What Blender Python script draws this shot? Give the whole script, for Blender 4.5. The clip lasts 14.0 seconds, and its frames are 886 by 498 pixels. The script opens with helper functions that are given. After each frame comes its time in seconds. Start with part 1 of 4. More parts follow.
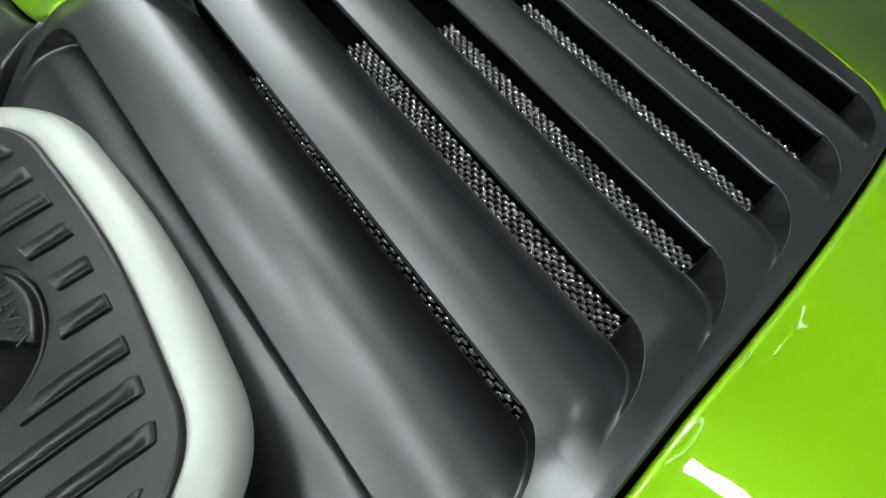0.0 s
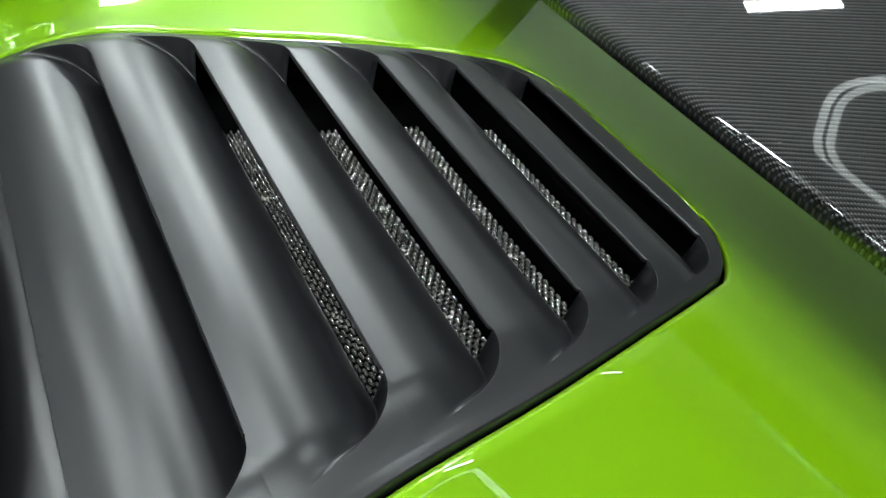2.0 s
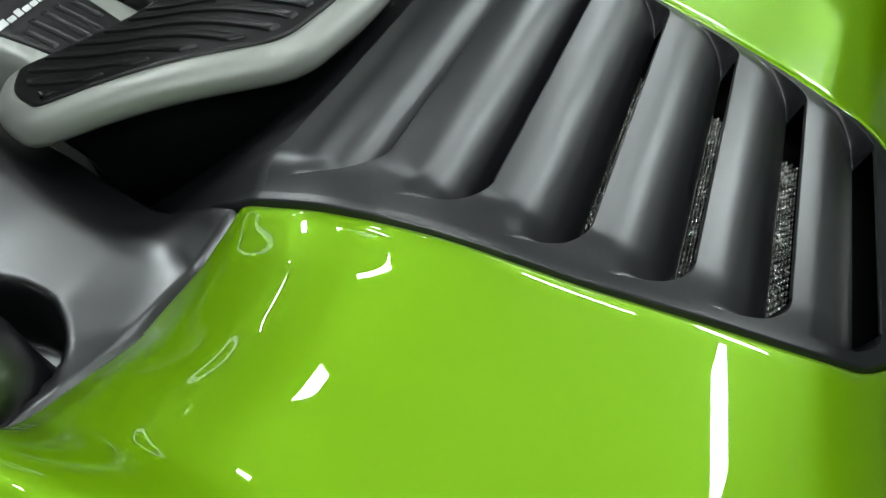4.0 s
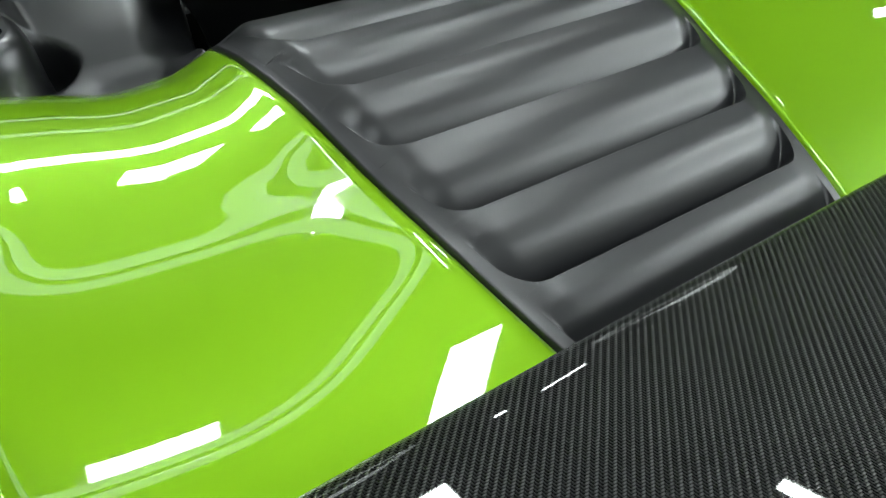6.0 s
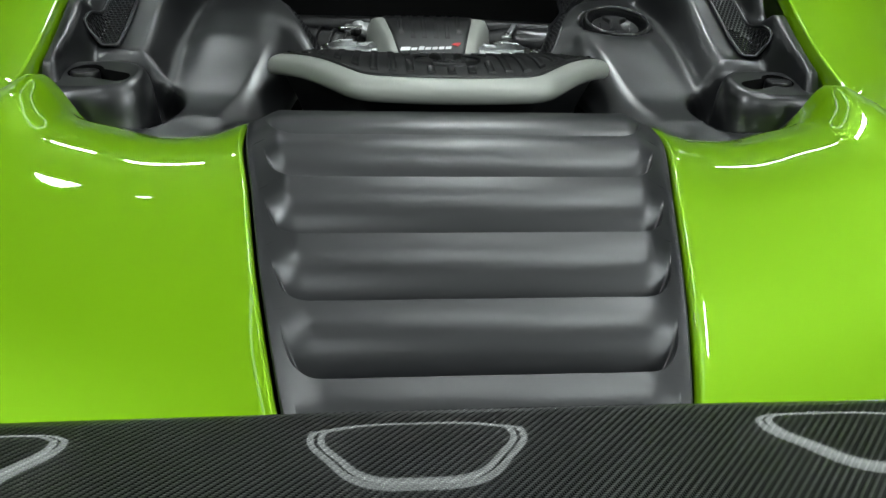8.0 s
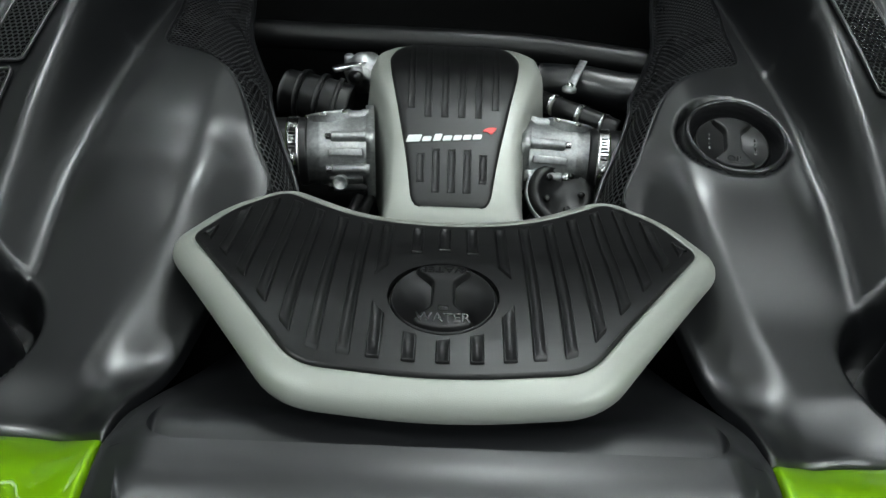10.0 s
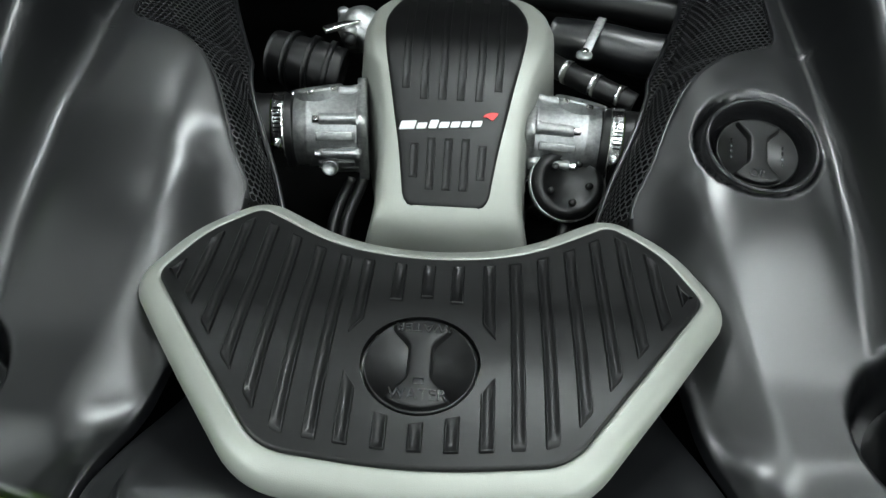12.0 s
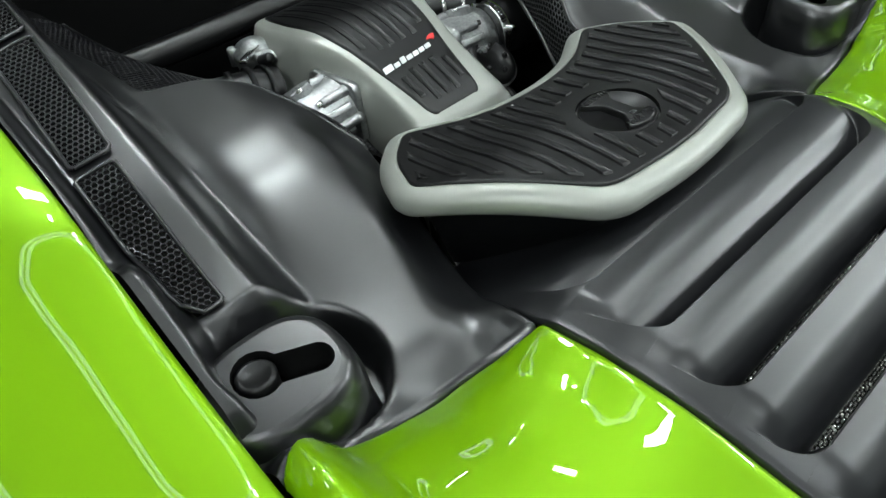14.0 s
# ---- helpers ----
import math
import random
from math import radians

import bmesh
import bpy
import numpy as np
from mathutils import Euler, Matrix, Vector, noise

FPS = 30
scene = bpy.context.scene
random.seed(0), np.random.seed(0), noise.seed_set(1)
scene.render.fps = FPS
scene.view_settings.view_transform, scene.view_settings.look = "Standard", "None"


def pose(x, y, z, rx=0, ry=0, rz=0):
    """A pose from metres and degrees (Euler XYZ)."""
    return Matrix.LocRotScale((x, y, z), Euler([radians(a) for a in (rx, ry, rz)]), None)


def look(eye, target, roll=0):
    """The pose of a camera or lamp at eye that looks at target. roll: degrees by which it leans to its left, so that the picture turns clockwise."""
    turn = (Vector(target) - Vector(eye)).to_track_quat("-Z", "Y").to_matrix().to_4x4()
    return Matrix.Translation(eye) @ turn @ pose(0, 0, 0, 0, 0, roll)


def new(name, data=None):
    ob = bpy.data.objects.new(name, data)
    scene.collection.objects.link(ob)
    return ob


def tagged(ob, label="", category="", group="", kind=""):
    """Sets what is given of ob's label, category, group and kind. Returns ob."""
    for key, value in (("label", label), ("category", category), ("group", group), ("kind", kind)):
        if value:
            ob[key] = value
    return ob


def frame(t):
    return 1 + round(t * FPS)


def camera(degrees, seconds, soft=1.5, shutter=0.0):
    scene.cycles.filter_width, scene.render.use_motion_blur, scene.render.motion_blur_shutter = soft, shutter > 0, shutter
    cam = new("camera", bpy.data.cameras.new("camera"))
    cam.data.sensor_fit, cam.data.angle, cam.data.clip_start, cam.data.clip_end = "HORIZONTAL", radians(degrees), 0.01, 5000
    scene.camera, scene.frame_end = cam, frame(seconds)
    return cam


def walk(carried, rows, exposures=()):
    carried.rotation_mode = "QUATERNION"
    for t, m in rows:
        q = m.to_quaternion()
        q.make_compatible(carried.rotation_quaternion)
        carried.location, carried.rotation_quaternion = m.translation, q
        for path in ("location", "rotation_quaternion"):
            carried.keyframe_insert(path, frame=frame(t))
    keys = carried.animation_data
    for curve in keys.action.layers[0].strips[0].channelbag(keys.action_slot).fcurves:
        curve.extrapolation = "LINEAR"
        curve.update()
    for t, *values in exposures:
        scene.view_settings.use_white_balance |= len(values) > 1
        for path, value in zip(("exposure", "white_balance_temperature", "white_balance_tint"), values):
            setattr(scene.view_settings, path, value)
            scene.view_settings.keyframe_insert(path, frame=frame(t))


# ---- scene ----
import functools

cam = camera(62.06, 14.0)
PATH = [
    (0.0, look((-0.2934, 0.0991, 0.4222), (-0.0446, 0.0565, -0.1221), -29.06)),
    (0.5, look((-0.3433, 0.0511, 0.4172), (-0.0802, -0.0100, -0.1186), -26.77)),
    (1.0, look((-0.4005, 0.0381, 0.3861), (-0.1085, -0.0449, -0.1314), -22.13)),
    (1.5, look((-0.4310, 0.0346, 0.3580), (-0.0874, -0.0827, -0.1196), -17.21)),
    (2.0, look((-0.4394, 0.0229, 0.3786), (-0.0846, -0.0899, -0.0920), -14.51)),
    (2.5, look((-0.4885, -0.0467, 0.3996), (-0.1178, -0.0947, -0.0697), -15.59)),
    (3.0, look((-0.5166, -0.1281, 0.3490), (-0.1183, -0.0785, -0.0970), -17.29)),
    (3.5, look((-0.5608, -0.1249, 0.3613), (-0.1707, 0.0262, -0.0689), -16.62)),
    (4.0, look((-0.6590, -0.1910, 0.3518), (-0.2636, 0.0318, -0.0407), -11.65)),
    (6.5, look((-0.3837, -0.7457, 0.1955), (-0.1804, -0.2672, -0.1039), -3.08)),
    (7.0, look((-0.2274, -0.8383, 0.1744), (-0.0893, -0.3244, -0.1027), 0.60)),
    (7.5, look((-0.1427, -0.8957, 0.2170), (-0.0611, -0.3591, -0.0387), 1.86)),
    (8.0, look((-0.1104, -0.8469, 0.2666), (-0.0571, -0.3000, 0.0256), 1.87)),
    (8.5, look((-0.0931, -0.6756, 0.3448), (-0.0443, -0.1316, 0.0964), 1.39)),
    (9.0, look((-0.0752, -0.5001, 0.4228), (-0.0377, 0.0282, 0.1408), 1.22)),
    (11.5, look((0.0796, -0.0376, 0.5884), (0.0487, 0.3905, 0.1690), 3.73)),
    (12.0, look((0.0317, -0.0594, 0.6081), (0.0157, 0.3595, 0.1789), 1.59)),
    (12.5, look((-0.1301, -0.1570, 0.5828), (-0.0831, 0.2736, 0.1676), -1.27)),
    (13.0, look((-0.3224, -0.2891, 0.5569), (-0.1961, 0.1472, 0.1649), -3.72)),
    (13.5, look((-0.4811, -0.2623, 0.5597), (-0.2804, 0.1497, 0.1724), -6.62)),
    (14.0, look((-0.6874, -0.1637, 0.5746), (-0.4074, 0.1958, 0.1843), -8.27)),
]
walk(cam, PATH, ((0.0, 0.58), (1.0, 0.42), (2.0, 0.35), (3.0, 0.08), (4.0, -0.22), (7.0, 0.0), (9.0, -0.08), (11.5, 0.32), (14.0, 0.25)))


# ---- world and lights ----
world = bpy.data.worlds.new("world")
scene.world = world
world.use_nodes = True
world.node_tree.nodes["Background"].inputs["Color"].default_value = (0.55, 0.6, 0.62, 1)
world.node_tree.nodes["Background"].inputs["Strength"].default_value = 0.15
scene.view_settings.exposure = 0.0

FLOOR_Z, CEILING_Z = -0.95, 2.0
PANEL_GLOW, HEX_GLOW = 80.0, 3.4


# ---- materials ----
def nodes_of(name):
    m = bpy.data.materials.new(name)
    m.use_nodes = True
    nt = m.node_tree
    return m, nt, nt.nodes, nt.links, nt.nodes["Principled BSDF"]


def node(nt, kind, **values):
    n = nt.nodes.new(kind)
    for key, v in values.items():
        n.inputs[key.replace("_", " ")].default_value = v
    return n


def surface(name, color, rough, metal=0.0, coat=0.0, coat_rough=0.03, grain=900.0, grain_bump=0.0, wear=0.1, rough_var=0.08,
            blotch=6.0, spec=0.5):
    """A general painted, moulded or cast surface: colour, blotches, fine grain and relief."""
    m, nt, nodes, links, b = nodes_of(name)
    tc = nodes.new("ShaderNodeTexCoord")
    big = node(nt, "ShaderNodeTexNoise", Scale=blotch, Detail=4.0, Roughness=0.6)
    fine = node(nt, "ShaderNodeTexNoise", Scale=grain, Detail=2.0)
    links.new(tc.outputs["Object"], big.inputs["Vector"])
    links.new(tc.outputs["Object"], fine.inputs["Vector"])
    ramp = nodes.new("ShaderNodeMapRange")
    ramp.inputs["From Min"].default_value, ramp.inputs["From Max"].default_value = 0.3, 0.7
    ramp.inputs["To Min"].default_value, ramp.inputs["To Max"].default_value = 1 - wear, 1 + wear
    links.new(big.outputs["Fac"], ramp.inputs["Value"])
    mul = nodes.new("ShaderNodeVectorMath")
    mul.operation = "SCALE"
    mul.inputs[0].default_value = color
    links.new(ramp.outputs["Result"], mul.inputs["Scale"])
    links.new(mul.outputs["Vector"], b.inputs["Base Color"])
    rr = nodes.new("ShaderNodeMapRange")
    rr.inputs["From Min"].default_value, rr.inputs["From Max"].default_value = 0.3, 0.7
    rr.inputs["To Min"].default_value, rr.inputs["To Max"].default_value = max(0.02, rough - rough_var), rough + rough_var
    links.new(big.outputs["Fac"], rr.inputs["Value"])
    links.new(rr.outputs["Result"], b.inputs["Roughness"])
    b.inputs["Metallic"].default_value = metal
    b.inputs["Specular IOR Level"].default_value = spec
    b.inputs["Coat Weight"].default_value = coat
    b.inputs["Coat Roughness"].default_value = coat_rough
    if grain_bump:
        bump = nodes.new("ShaderNodeBump")
        bump.inputs["Strength"].default_value = grain_bump
        bump.inputs["Distance"].default_value = 0.0004
        links.new(fine.outputs["Fac"], bump.inputs["Height"])
        links.new(bump.outputs["Normal"], b.inputs["Normal"])
    return m


def math_node(nt, op, a, b=None):
    n = nt.nodes.new("ShaderNodeMath")
    n.operation = op
    for i, v in enumerate((a, b)):
        if v is None:
            continue
        if isinstance(v, (int, float)):
            n.inputs[i].default_value = v
        else:
            nt.links.new(v, n.inputs[i])
    return n.outputs[0]


def carbon_fibre(name, tow=0.0017):
    """Two by two twill carbon under clear lacquer."""
    m, nt, nodes, links, b = nodes_of(name)
    tc = nodes.new("ShaderNodeTexCoord")
    mp = nodes.new("ShaderNodeMapping")
    mp.inputs["Rotation"].default_value = (0, 0, radians(0))
    links.new(tc.outputs["Object"], mp.inputs["Vector"])
    sep = nodes.new("ShaderNodeSeparateXYZ")
    links.new(mp.outputs["Vector"], sep.inputs[0])
    u = math_node(nt, "DIVIDE", sep.outputs["X"], tow)
    v = math_node(nt, "DIVIDE", sep.outputs["Y"], tow)
    i, j = math_node(nt, "FLOOR", u), math_node(nt, "FLOOR", v)
    s = math_node(nt, "FLOORED_MODULO", math_node(nt, "SUBTRACT", i, j), 4.0)
    warp = math_node(nt, "LESS_THAN", s, 1.5)
    fu = math_node(nt, "SUBTRACT", math_node(nt, "SUBTRACT", u, i), 0.5)
    fv = math_node(nt, "SUBTRACT", math_node(nt, "SUBTRACT", v, j), 0.5)

    def profile(across, along):
        q = math_node(nt, "MULTIPLY", across, across)
        a = math_node(nt, "SUBTRACT", math_node(nt, "DIVIDE", math_node(nt, "FLOORED_MODULO", along, 4.0), 2.0), 0.5)
        c = math_node(nt, "MULTIPLY", math_node(nt, "MULTIPLY", a, a), 3.0)
        return math_node(nt, "SUBTRACT", math_node(nt, "SUBTRACT", 1.0, math_node(nt, "MULTIPLY", q, 3.4)), c)
    weft_along = math_node(nt, "SUBTRACT", math_node(nt, "SUBTRACT", u, j), 2.0)
    warp_along = math_node(nt, "ADD", math_node(nt, "SUBTRACT", i, v), 1.0)
    mixh = nodes.new("ShaderNodeMix")
    links.new(warp, mixh.inputs["Factor"])
    links.new(profile(fv, weft_along), mixh.inputs["A"])
    links.new(profile(fu, warp_along), mixh.inputs["B"])
    height = mixh.outputs["Result"]
    tang = nodes.new("ShaderNodeMix")
    tang.data_type = "VECTOR"
    links.new(warp, tang.inputs["Factor"])
    tang.inputs["A"].default_value = (1, 0, 0)
    tang.inputs["B"].default_value = (0, 1, 0)
    links.new(tang.outputs["Result"], b.inputs["Tangent"])
    # Sheen painted in: weft tows get a lighter colour than warp.
    col = nodes.new("ShaderNodeMix")
    col.data_type = "RGBA"
    links.new(warp, col.inputs["Factor"])
    col.inputs["A"].default_value = (0.13, 0.13, 0.127, 1)
    col.inputs["B"].default_value = (0.022, 0.022, 0.0222, 1)
    # Shade between tows painted in: colour falls off with tow height.
    shade = nodes.new("ShaderNodeMix")
    shade.data_type, shade.blend_type = "RGBA", "MULTIPLY"
    shade.inputs["Factor"].default_value = 0.9
    links.new(col.outputs["Result"], shade.inputs["A"])
    links.new(math_node(nt, "POWER", math_node(nt, "MAXIMUM", height, 0.0), 1.7), shade.inputs["B"])
    links.new(shade.outputs["Result"], b.inputs["Base Color"])
    b.inputs["Metallic"].default_value = 0.9
    b.inputs["Roughness"].default_value = 0.34
    b.inputs["Anisotropic"].default_value = 0.6
    b.inputs["Coat Weight"].default_value = 1.0
    b.inputs["Coat Roughness"].default_value = 0.02
    bump = nodes.new("ShaderNodeBump")
    bump.inputs["Strength"].default_value = 0.8
    bump.inputs["Distance"].default_value = 0.0006
    links.new(height, bump.inputs["Height"])
    links.new(bump.outputs["Normal"], b.inputs["Normal"])
    return m


def emitting(name, color, power):
    m, nt, nodes, links, b = nodes_of(name)
    b.inputs["Base Color"].default_value = (0.8, 0.8, 0.8, 1)
    b.inputs["Emission Color"].default_value = (*color, 1)
    b.inputs["Emission Strength"].default_value = power
    return m


GREEN = surface("green_paint", (0.180, 0.385, 0.0010), 0.38, metal=0.35, spec=0.15, coat=1.0, coat_rough=0.015, wear=0.03, rough_var=0.03, grain=2500, blotch=3)
SATIN = surface("satin_black_plastic", (0.0095, 0.0098, 0.0112), 0.345, wear=0.05, rough_var=0.012, blotch=14, spec=0.8)
COVER = surface("moulded_black_plastic", (0.0050, 0.0052, 0.0060), 0.31, wear=0.05, rough_var=0.02, spec=0.9, blotch=10)
GLOSS = surface("gloss_black_plastic", (0.012, 0.012, 0.013), 0.22, grain=1500, grain_bump=0.03, wear=0.1)
RUBBER = surface("black_rubber_mat", (0.0036, 0.0036, 0.0039), 0.38, wear=0.15, rough_var=0.02, blotch=30, spec=0.4)
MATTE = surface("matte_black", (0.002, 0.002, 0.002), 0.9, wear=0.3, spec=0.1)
DARKMESH = surface("black_mesh_metal", (0.022, 0.022, 0.024), 0.28, grain=1500, wear=0.2)
SILVER = surface("silver_paint", (0.31, 0.322, 0.292), 0.42, metal=0.35, grain=1300, grain_bump=0.35, wear=0.06, coat=0.15, coat_rough=0.3)
CAST = surface("cast_aluminium", (0.42, 0.43, 0.43), 0.45, metal=1.0, grain=600, grain_bump=0.8, wear=0.25, blotch=160)
STEEL = surface("bright_steel", (0.7, 0.7, 0.69), 0.22, metal=1.0, wear=0.15)
WOVEN = surface("woven_metal", (0.62, 0.615, 0.59), 0.22, metal=0.9, grain=800, wear=0.25, blotch=90)
CARBON = carbon_fibre("twill_carbon")
WHITE = surface("white_print", (0.75, 0.76, 0.76), 0.4, wear=0.03)
RED = surface("red_print", (0.62, 0.03, 0.03), 0.4, wear=0.03)
# Unseen walls and floor: tones chosen for how the car mirrors each side.
WALL = surface("pale_added_wall", (0.22, 0.225, 0.22), 0.6, wear=0.08, blotch=1.5)
GREYWALL = surface("grey_added_wall", (0.14, 0.145, 0.14), 0.6, wear=0.05, blotch=1.5)
DARKWALL = surface("dark_added_wall", (0.04, 0.04, 0.04), 0.6, wear=0.08, blotch=1.5)
CEIL = surface("dark_ceiling_paint", (0.06, 0.06, 0.06), 0.7, wear=0.1, blotch=1.5)
FLOORM = surface("grey_added_floor", (0.16, 0.16, 0.155), 0.25, wear=0.15, blotch=1.2)
LED = emitting("led_panel_diffuser", (0.91, 1.0, 1.0), PANEL_GLOW)
TUBE = emitting("led_tube", (0.90, 1.0, 0.98), HEX_GLOW)


# ---- helpers for building ----
def smooth01(t):
    t = max(0.0, min(1.0, t))
    return t * t * (3 - 2 * t)


def curve_of(pairs):
    """A smooth function through (a, b) pairs, flat-ended."""
    xs = [p[0] for p in pairs]
    ys = [p[1] for p in pairs]
    n = len(xs)
    d = [(ys[i + 1] - ys[i]) / (xs[i + 1] - xs[i]) for i in range(n - 1)]
    m = [d[0]] + [(0 if d[i - 1] * d[i] <= 0 else 2 * d[i - 1] * d[i] / (d[i - 1] + d[i])) for i in range(1, n - 1)] + [d[-1]]

    def fn(x):
        if x <= xs[0]:
            return ys[0] + m[0] * (x - xs[0])
        if x >= xs[-1]:
            return ys[-1] + m[-1] * (x - xs[-1])
        k = 0
        while x > xs[k + 1]:
            k += 1
        h = xs[k + 1] - xs[k]
        t = (x - xs[k]) / h
        return ((1 + 2 * t) * (1 - t) ** 2 * ys[k] + t * (1 - t) ** 2 * h * m[k] + t * t * (3 - 2 * t) * ys[k + 1] + t * t * (t - 1) * h * m[k + 1])
    return fn


def part(name, data, material, parent=None, label="", smooth=True):
    """Links a bmesh, or (verts, faces), as one mesh object under a thing or part."""
    me = bpy.data.meshes.new(name)
    if isinstance(data, tuple):
        me.from_pydata(data[0], [], data[1])
        me.update()
    else:
        data.to_mesh(me)
        data.free()
    for p in me.polygons:
        p.use_smooth = smooth
    if material:
        me.materials.append(material)
    ob = new(name, me)
    if parent:
        ob.parent = parent
    if label:
        tagged(ob, label)
    return ob


def thing(name, label, category, group="", kind="", at=(0, 0, 0)):
    ob = new(name)
    ob.empty_display_size = 0.05
    ob.location = at
    return tagged(ob, label, category, group, kind)


def grid(rows):
    """(verts, faces) of rows of equally many points."""
    n = len(rows[0])
    verts = [tuple(p) for r in rows for p in r]
    faces = [(i * n + k, i * n + k + 1, (i + 1) * n + k + 1, (i + 1) * n + k) for i in range(len(rows) - 1) for k in range(n - 1)]
    return verts, faces


def tidy(vf, least=1e-9):
    """Leaves out faces that have no area."""
    v = [Vector(p) for p in vf[0]]
    keep = [f for f in vf[1] if ((v[f[2]] - v[f[0]]).cross(v[f[3]] - v[f[1]])).length > least]
    return vf[0], keep


def flipped(vf):
    return vf[0], [tuple(reversed(f)) for f in vf[1]]


def joined(*parts):
    verts, faces = [], []
    for v, f in parts:
        o = len(verts)
        verts += list(v)
        faces += [tuple(i + o for i in q) for q in f]
    return verts, faces


def moved(vf, m):
    return [tuple(m @ Vector(v)) for v in vf[0]], vf[1]


def mirrored(vf):
    return [(-v[0], v[1], v[2]) for v in vf[0]], [tuple(reversed(f)) for f in vf[1]]


def lathe(profile, n=32, cap=True):
    """Turned round z: profile of (radius, z) from bottom to top."""
    verts, faces = [], []
    for r, z in profile:
        for k in range(n):
            a = 2 * math.pi * k / n
            verts.append((r * math.cos(a), r * math.sin(a), z))
    for i in range(len(profile) - 1):
        for k in range(n):
            k2 = (k + 1) % n
            faces.append((i * n + k, i * n + k2, (i + 1) * n + k2, (i + 1) * n + k))
    if cap:
        faces.append(tuple(reversed(range(n))))
        o = (len(profile) - 1) * n
        faces.append(tuple(range(o, o + n)))
    return verts, faces


def tube(points, radius, n=12, cap=True):
    """A round tube along points; radius a number or one for each point."""
    pts = [Vector(p) for p in points]
    verts, faces = [], []
    up = Vector((0, 0, 1))
    for i, p in enumerate(pts):
        d = (pts[min(i + 1, len(pts) - 1)] - pts[max(i - 1, 0)]).normalized()
        side = d.cross(up)
        if side.length < 1e-3:
            side = d.cross(Vector((0, 1, 0)))
        side.normalize()
        top = side.cross(d)
        r = radius if isinstance(radius, (int, float)) else radius[i]
        for k in range(n):
            a = 2 * math.pi * k / n
            verts.append(tuple(p + side * (r * math.cos(a)) + top * (r * math.sin(a))))
    for i in range(len(pts) - 1):
        for k in range(n):
            k2 = (k + 1) % n
            faces.append((i * n + k, i * n + k2, (i + 1) * n + k2, (i + 1) * n + k))
    if cap:
        faces.append(tuple(range(n)))
        o = (len(pts) - 1) * n
        faces.append(tuple(reversed(range(o, o + n))))
    return verts, faces


def spline(points, n=8):
    """Smooth points through the given ones."""
    p = [Vector(q) for q in points]
    p = [2 * p[0] - p[1]] + p + [2 * p[-1] - p[-2]]
    out = []
    for i in range(1, len(p) - 2):
        a, b, c, d = p[i - 1:i + 3]
        for k in range(n):
            t = k / n
            out.append(0.5 * (2 * b + (c - a) * t + (2 * a - 5 * b + 4 * c - d) * t * t + (3 * b - a - 3 * c + d) * t ** 3))
    out.append(p[-2])
    return out


def bar(size, bevel=0.004, segments=2):
    """A bevelled block about the origin, as a bmesh."""
    bm = bmesh.new()
    bmesh.ops.create_cube(bm, size=1)
    bmesh.ops.scale(bm, vec=size, verts=bm.verts)
    if bevel:
        bmesh.ops.bevel(bm, geom=list(bm.edges), offset=bevel, segments=segments, affect="EDGES", profile=0.5)
    return bm


def placed(bm, m):
    bmesh.ops.transform(bm, matrix=m, verts=bm.verts)
    return bm


def rounded_outline(corners, radius, n=6):
    """Closed outline in the plane with rounded corners; radius one number or one each."""
    out = []
    c = [Vector((p[0], p[1])) for p in corners]
    for i, p in enumerate(c):
        r = radius if isinstance(radius, (int, float)) else radius[i]
        a, b = (c[i - 1] - p), (c[(i + 1) % len(c)] - p)
        r = min(r, a.length * 0.48, b.length * 0.48)
        s, e = p + a.normalized() * r, p + b.normalized() * r
        for k in range(n + 1):
            t = k / n
            out.append(s * (1 - t) ** 2 + p * 2 * t * (1 - t) + e * t * t)
    return out


def inset_outline(outline, d):
    """The outline (counter-clockwise) moved inwards by d."""
    n = len(outline)
    out = []
    for i in range(n):
        t = (outline[(i + 1) % n] - outline[i - 1])
        if t.length < 1e-9:
            t = Vector((1, 0))
        t.normalize()
        out.append(outline[i] + Vector((-t.y, t.x)) * d)
    return out


def loft(outlines, cap_top=True, cap_bottom=True):
    """(verts, faces) through closed outlines of 3D points with equal counts, bottom first."""
    n = len(outlines[0])
    verts = [tuple(p) for o in outlines for p in o]
    faces = []
    for i in range(len(outlines) - 1):
        for k in range(n):
            k2 = (k + 1) % n
            faces.append((i * n + k, i * n + k2, (i + 1) * n + k2, (i + 1) * n + k))
    if cap_bottom:
        faces.append(tuple(reversed(range(n))))
    if cap_top:
        faces.append(tuple(range((len(outlines) - 1) * n, len(outlines) * n)))
    return verts, faces


def hex_lattice(place, inside, u_span, v_span, pitch, web=0.22):
    """Honeycomb wire: place(u, v) gives the point in space; inside(u, v) says where the sheet is."""
    verts, faces = [], []
    r = pitch / math.sqrt(3)
    rows = int((v_span[1] - v_span[0]) / (1.5 * r)) + 1
    cols = int((u_span[1] - u_span[0]) / pitch) + 1
    for j in range(rows):
        for i in range(cols):
            cu = u_span[0] + (i + 0.5 * (j % 2)) * pitch
            cv = v_span[0] + j * 1.5 * r
            if not inside(cu, cv):
                continue
            o = len(verts)
            for scale, drop in ((1.0, 0.0), (1.0 - web, 0.0), (1.0 - web, 0.0012)):
                for k in range(6):
                    a = math.pi / 6 + k * math.pi / 3
                    p = Vector(place(cu + r * scale * math.cos(a), cv + r * scale * math.sin(a)))
                    verts.append((p.x, p.y, p.z - drop))
            for k in range(6):
                k2 = (k + 1) % 6
                faces.append((o + k, o + k2, o + 6 + k2, o + 6 + k))
                faces.append((o + 6 + k, o + 6 + k2, o + 12 + k2, o + 12 + k))
    return verts, faces


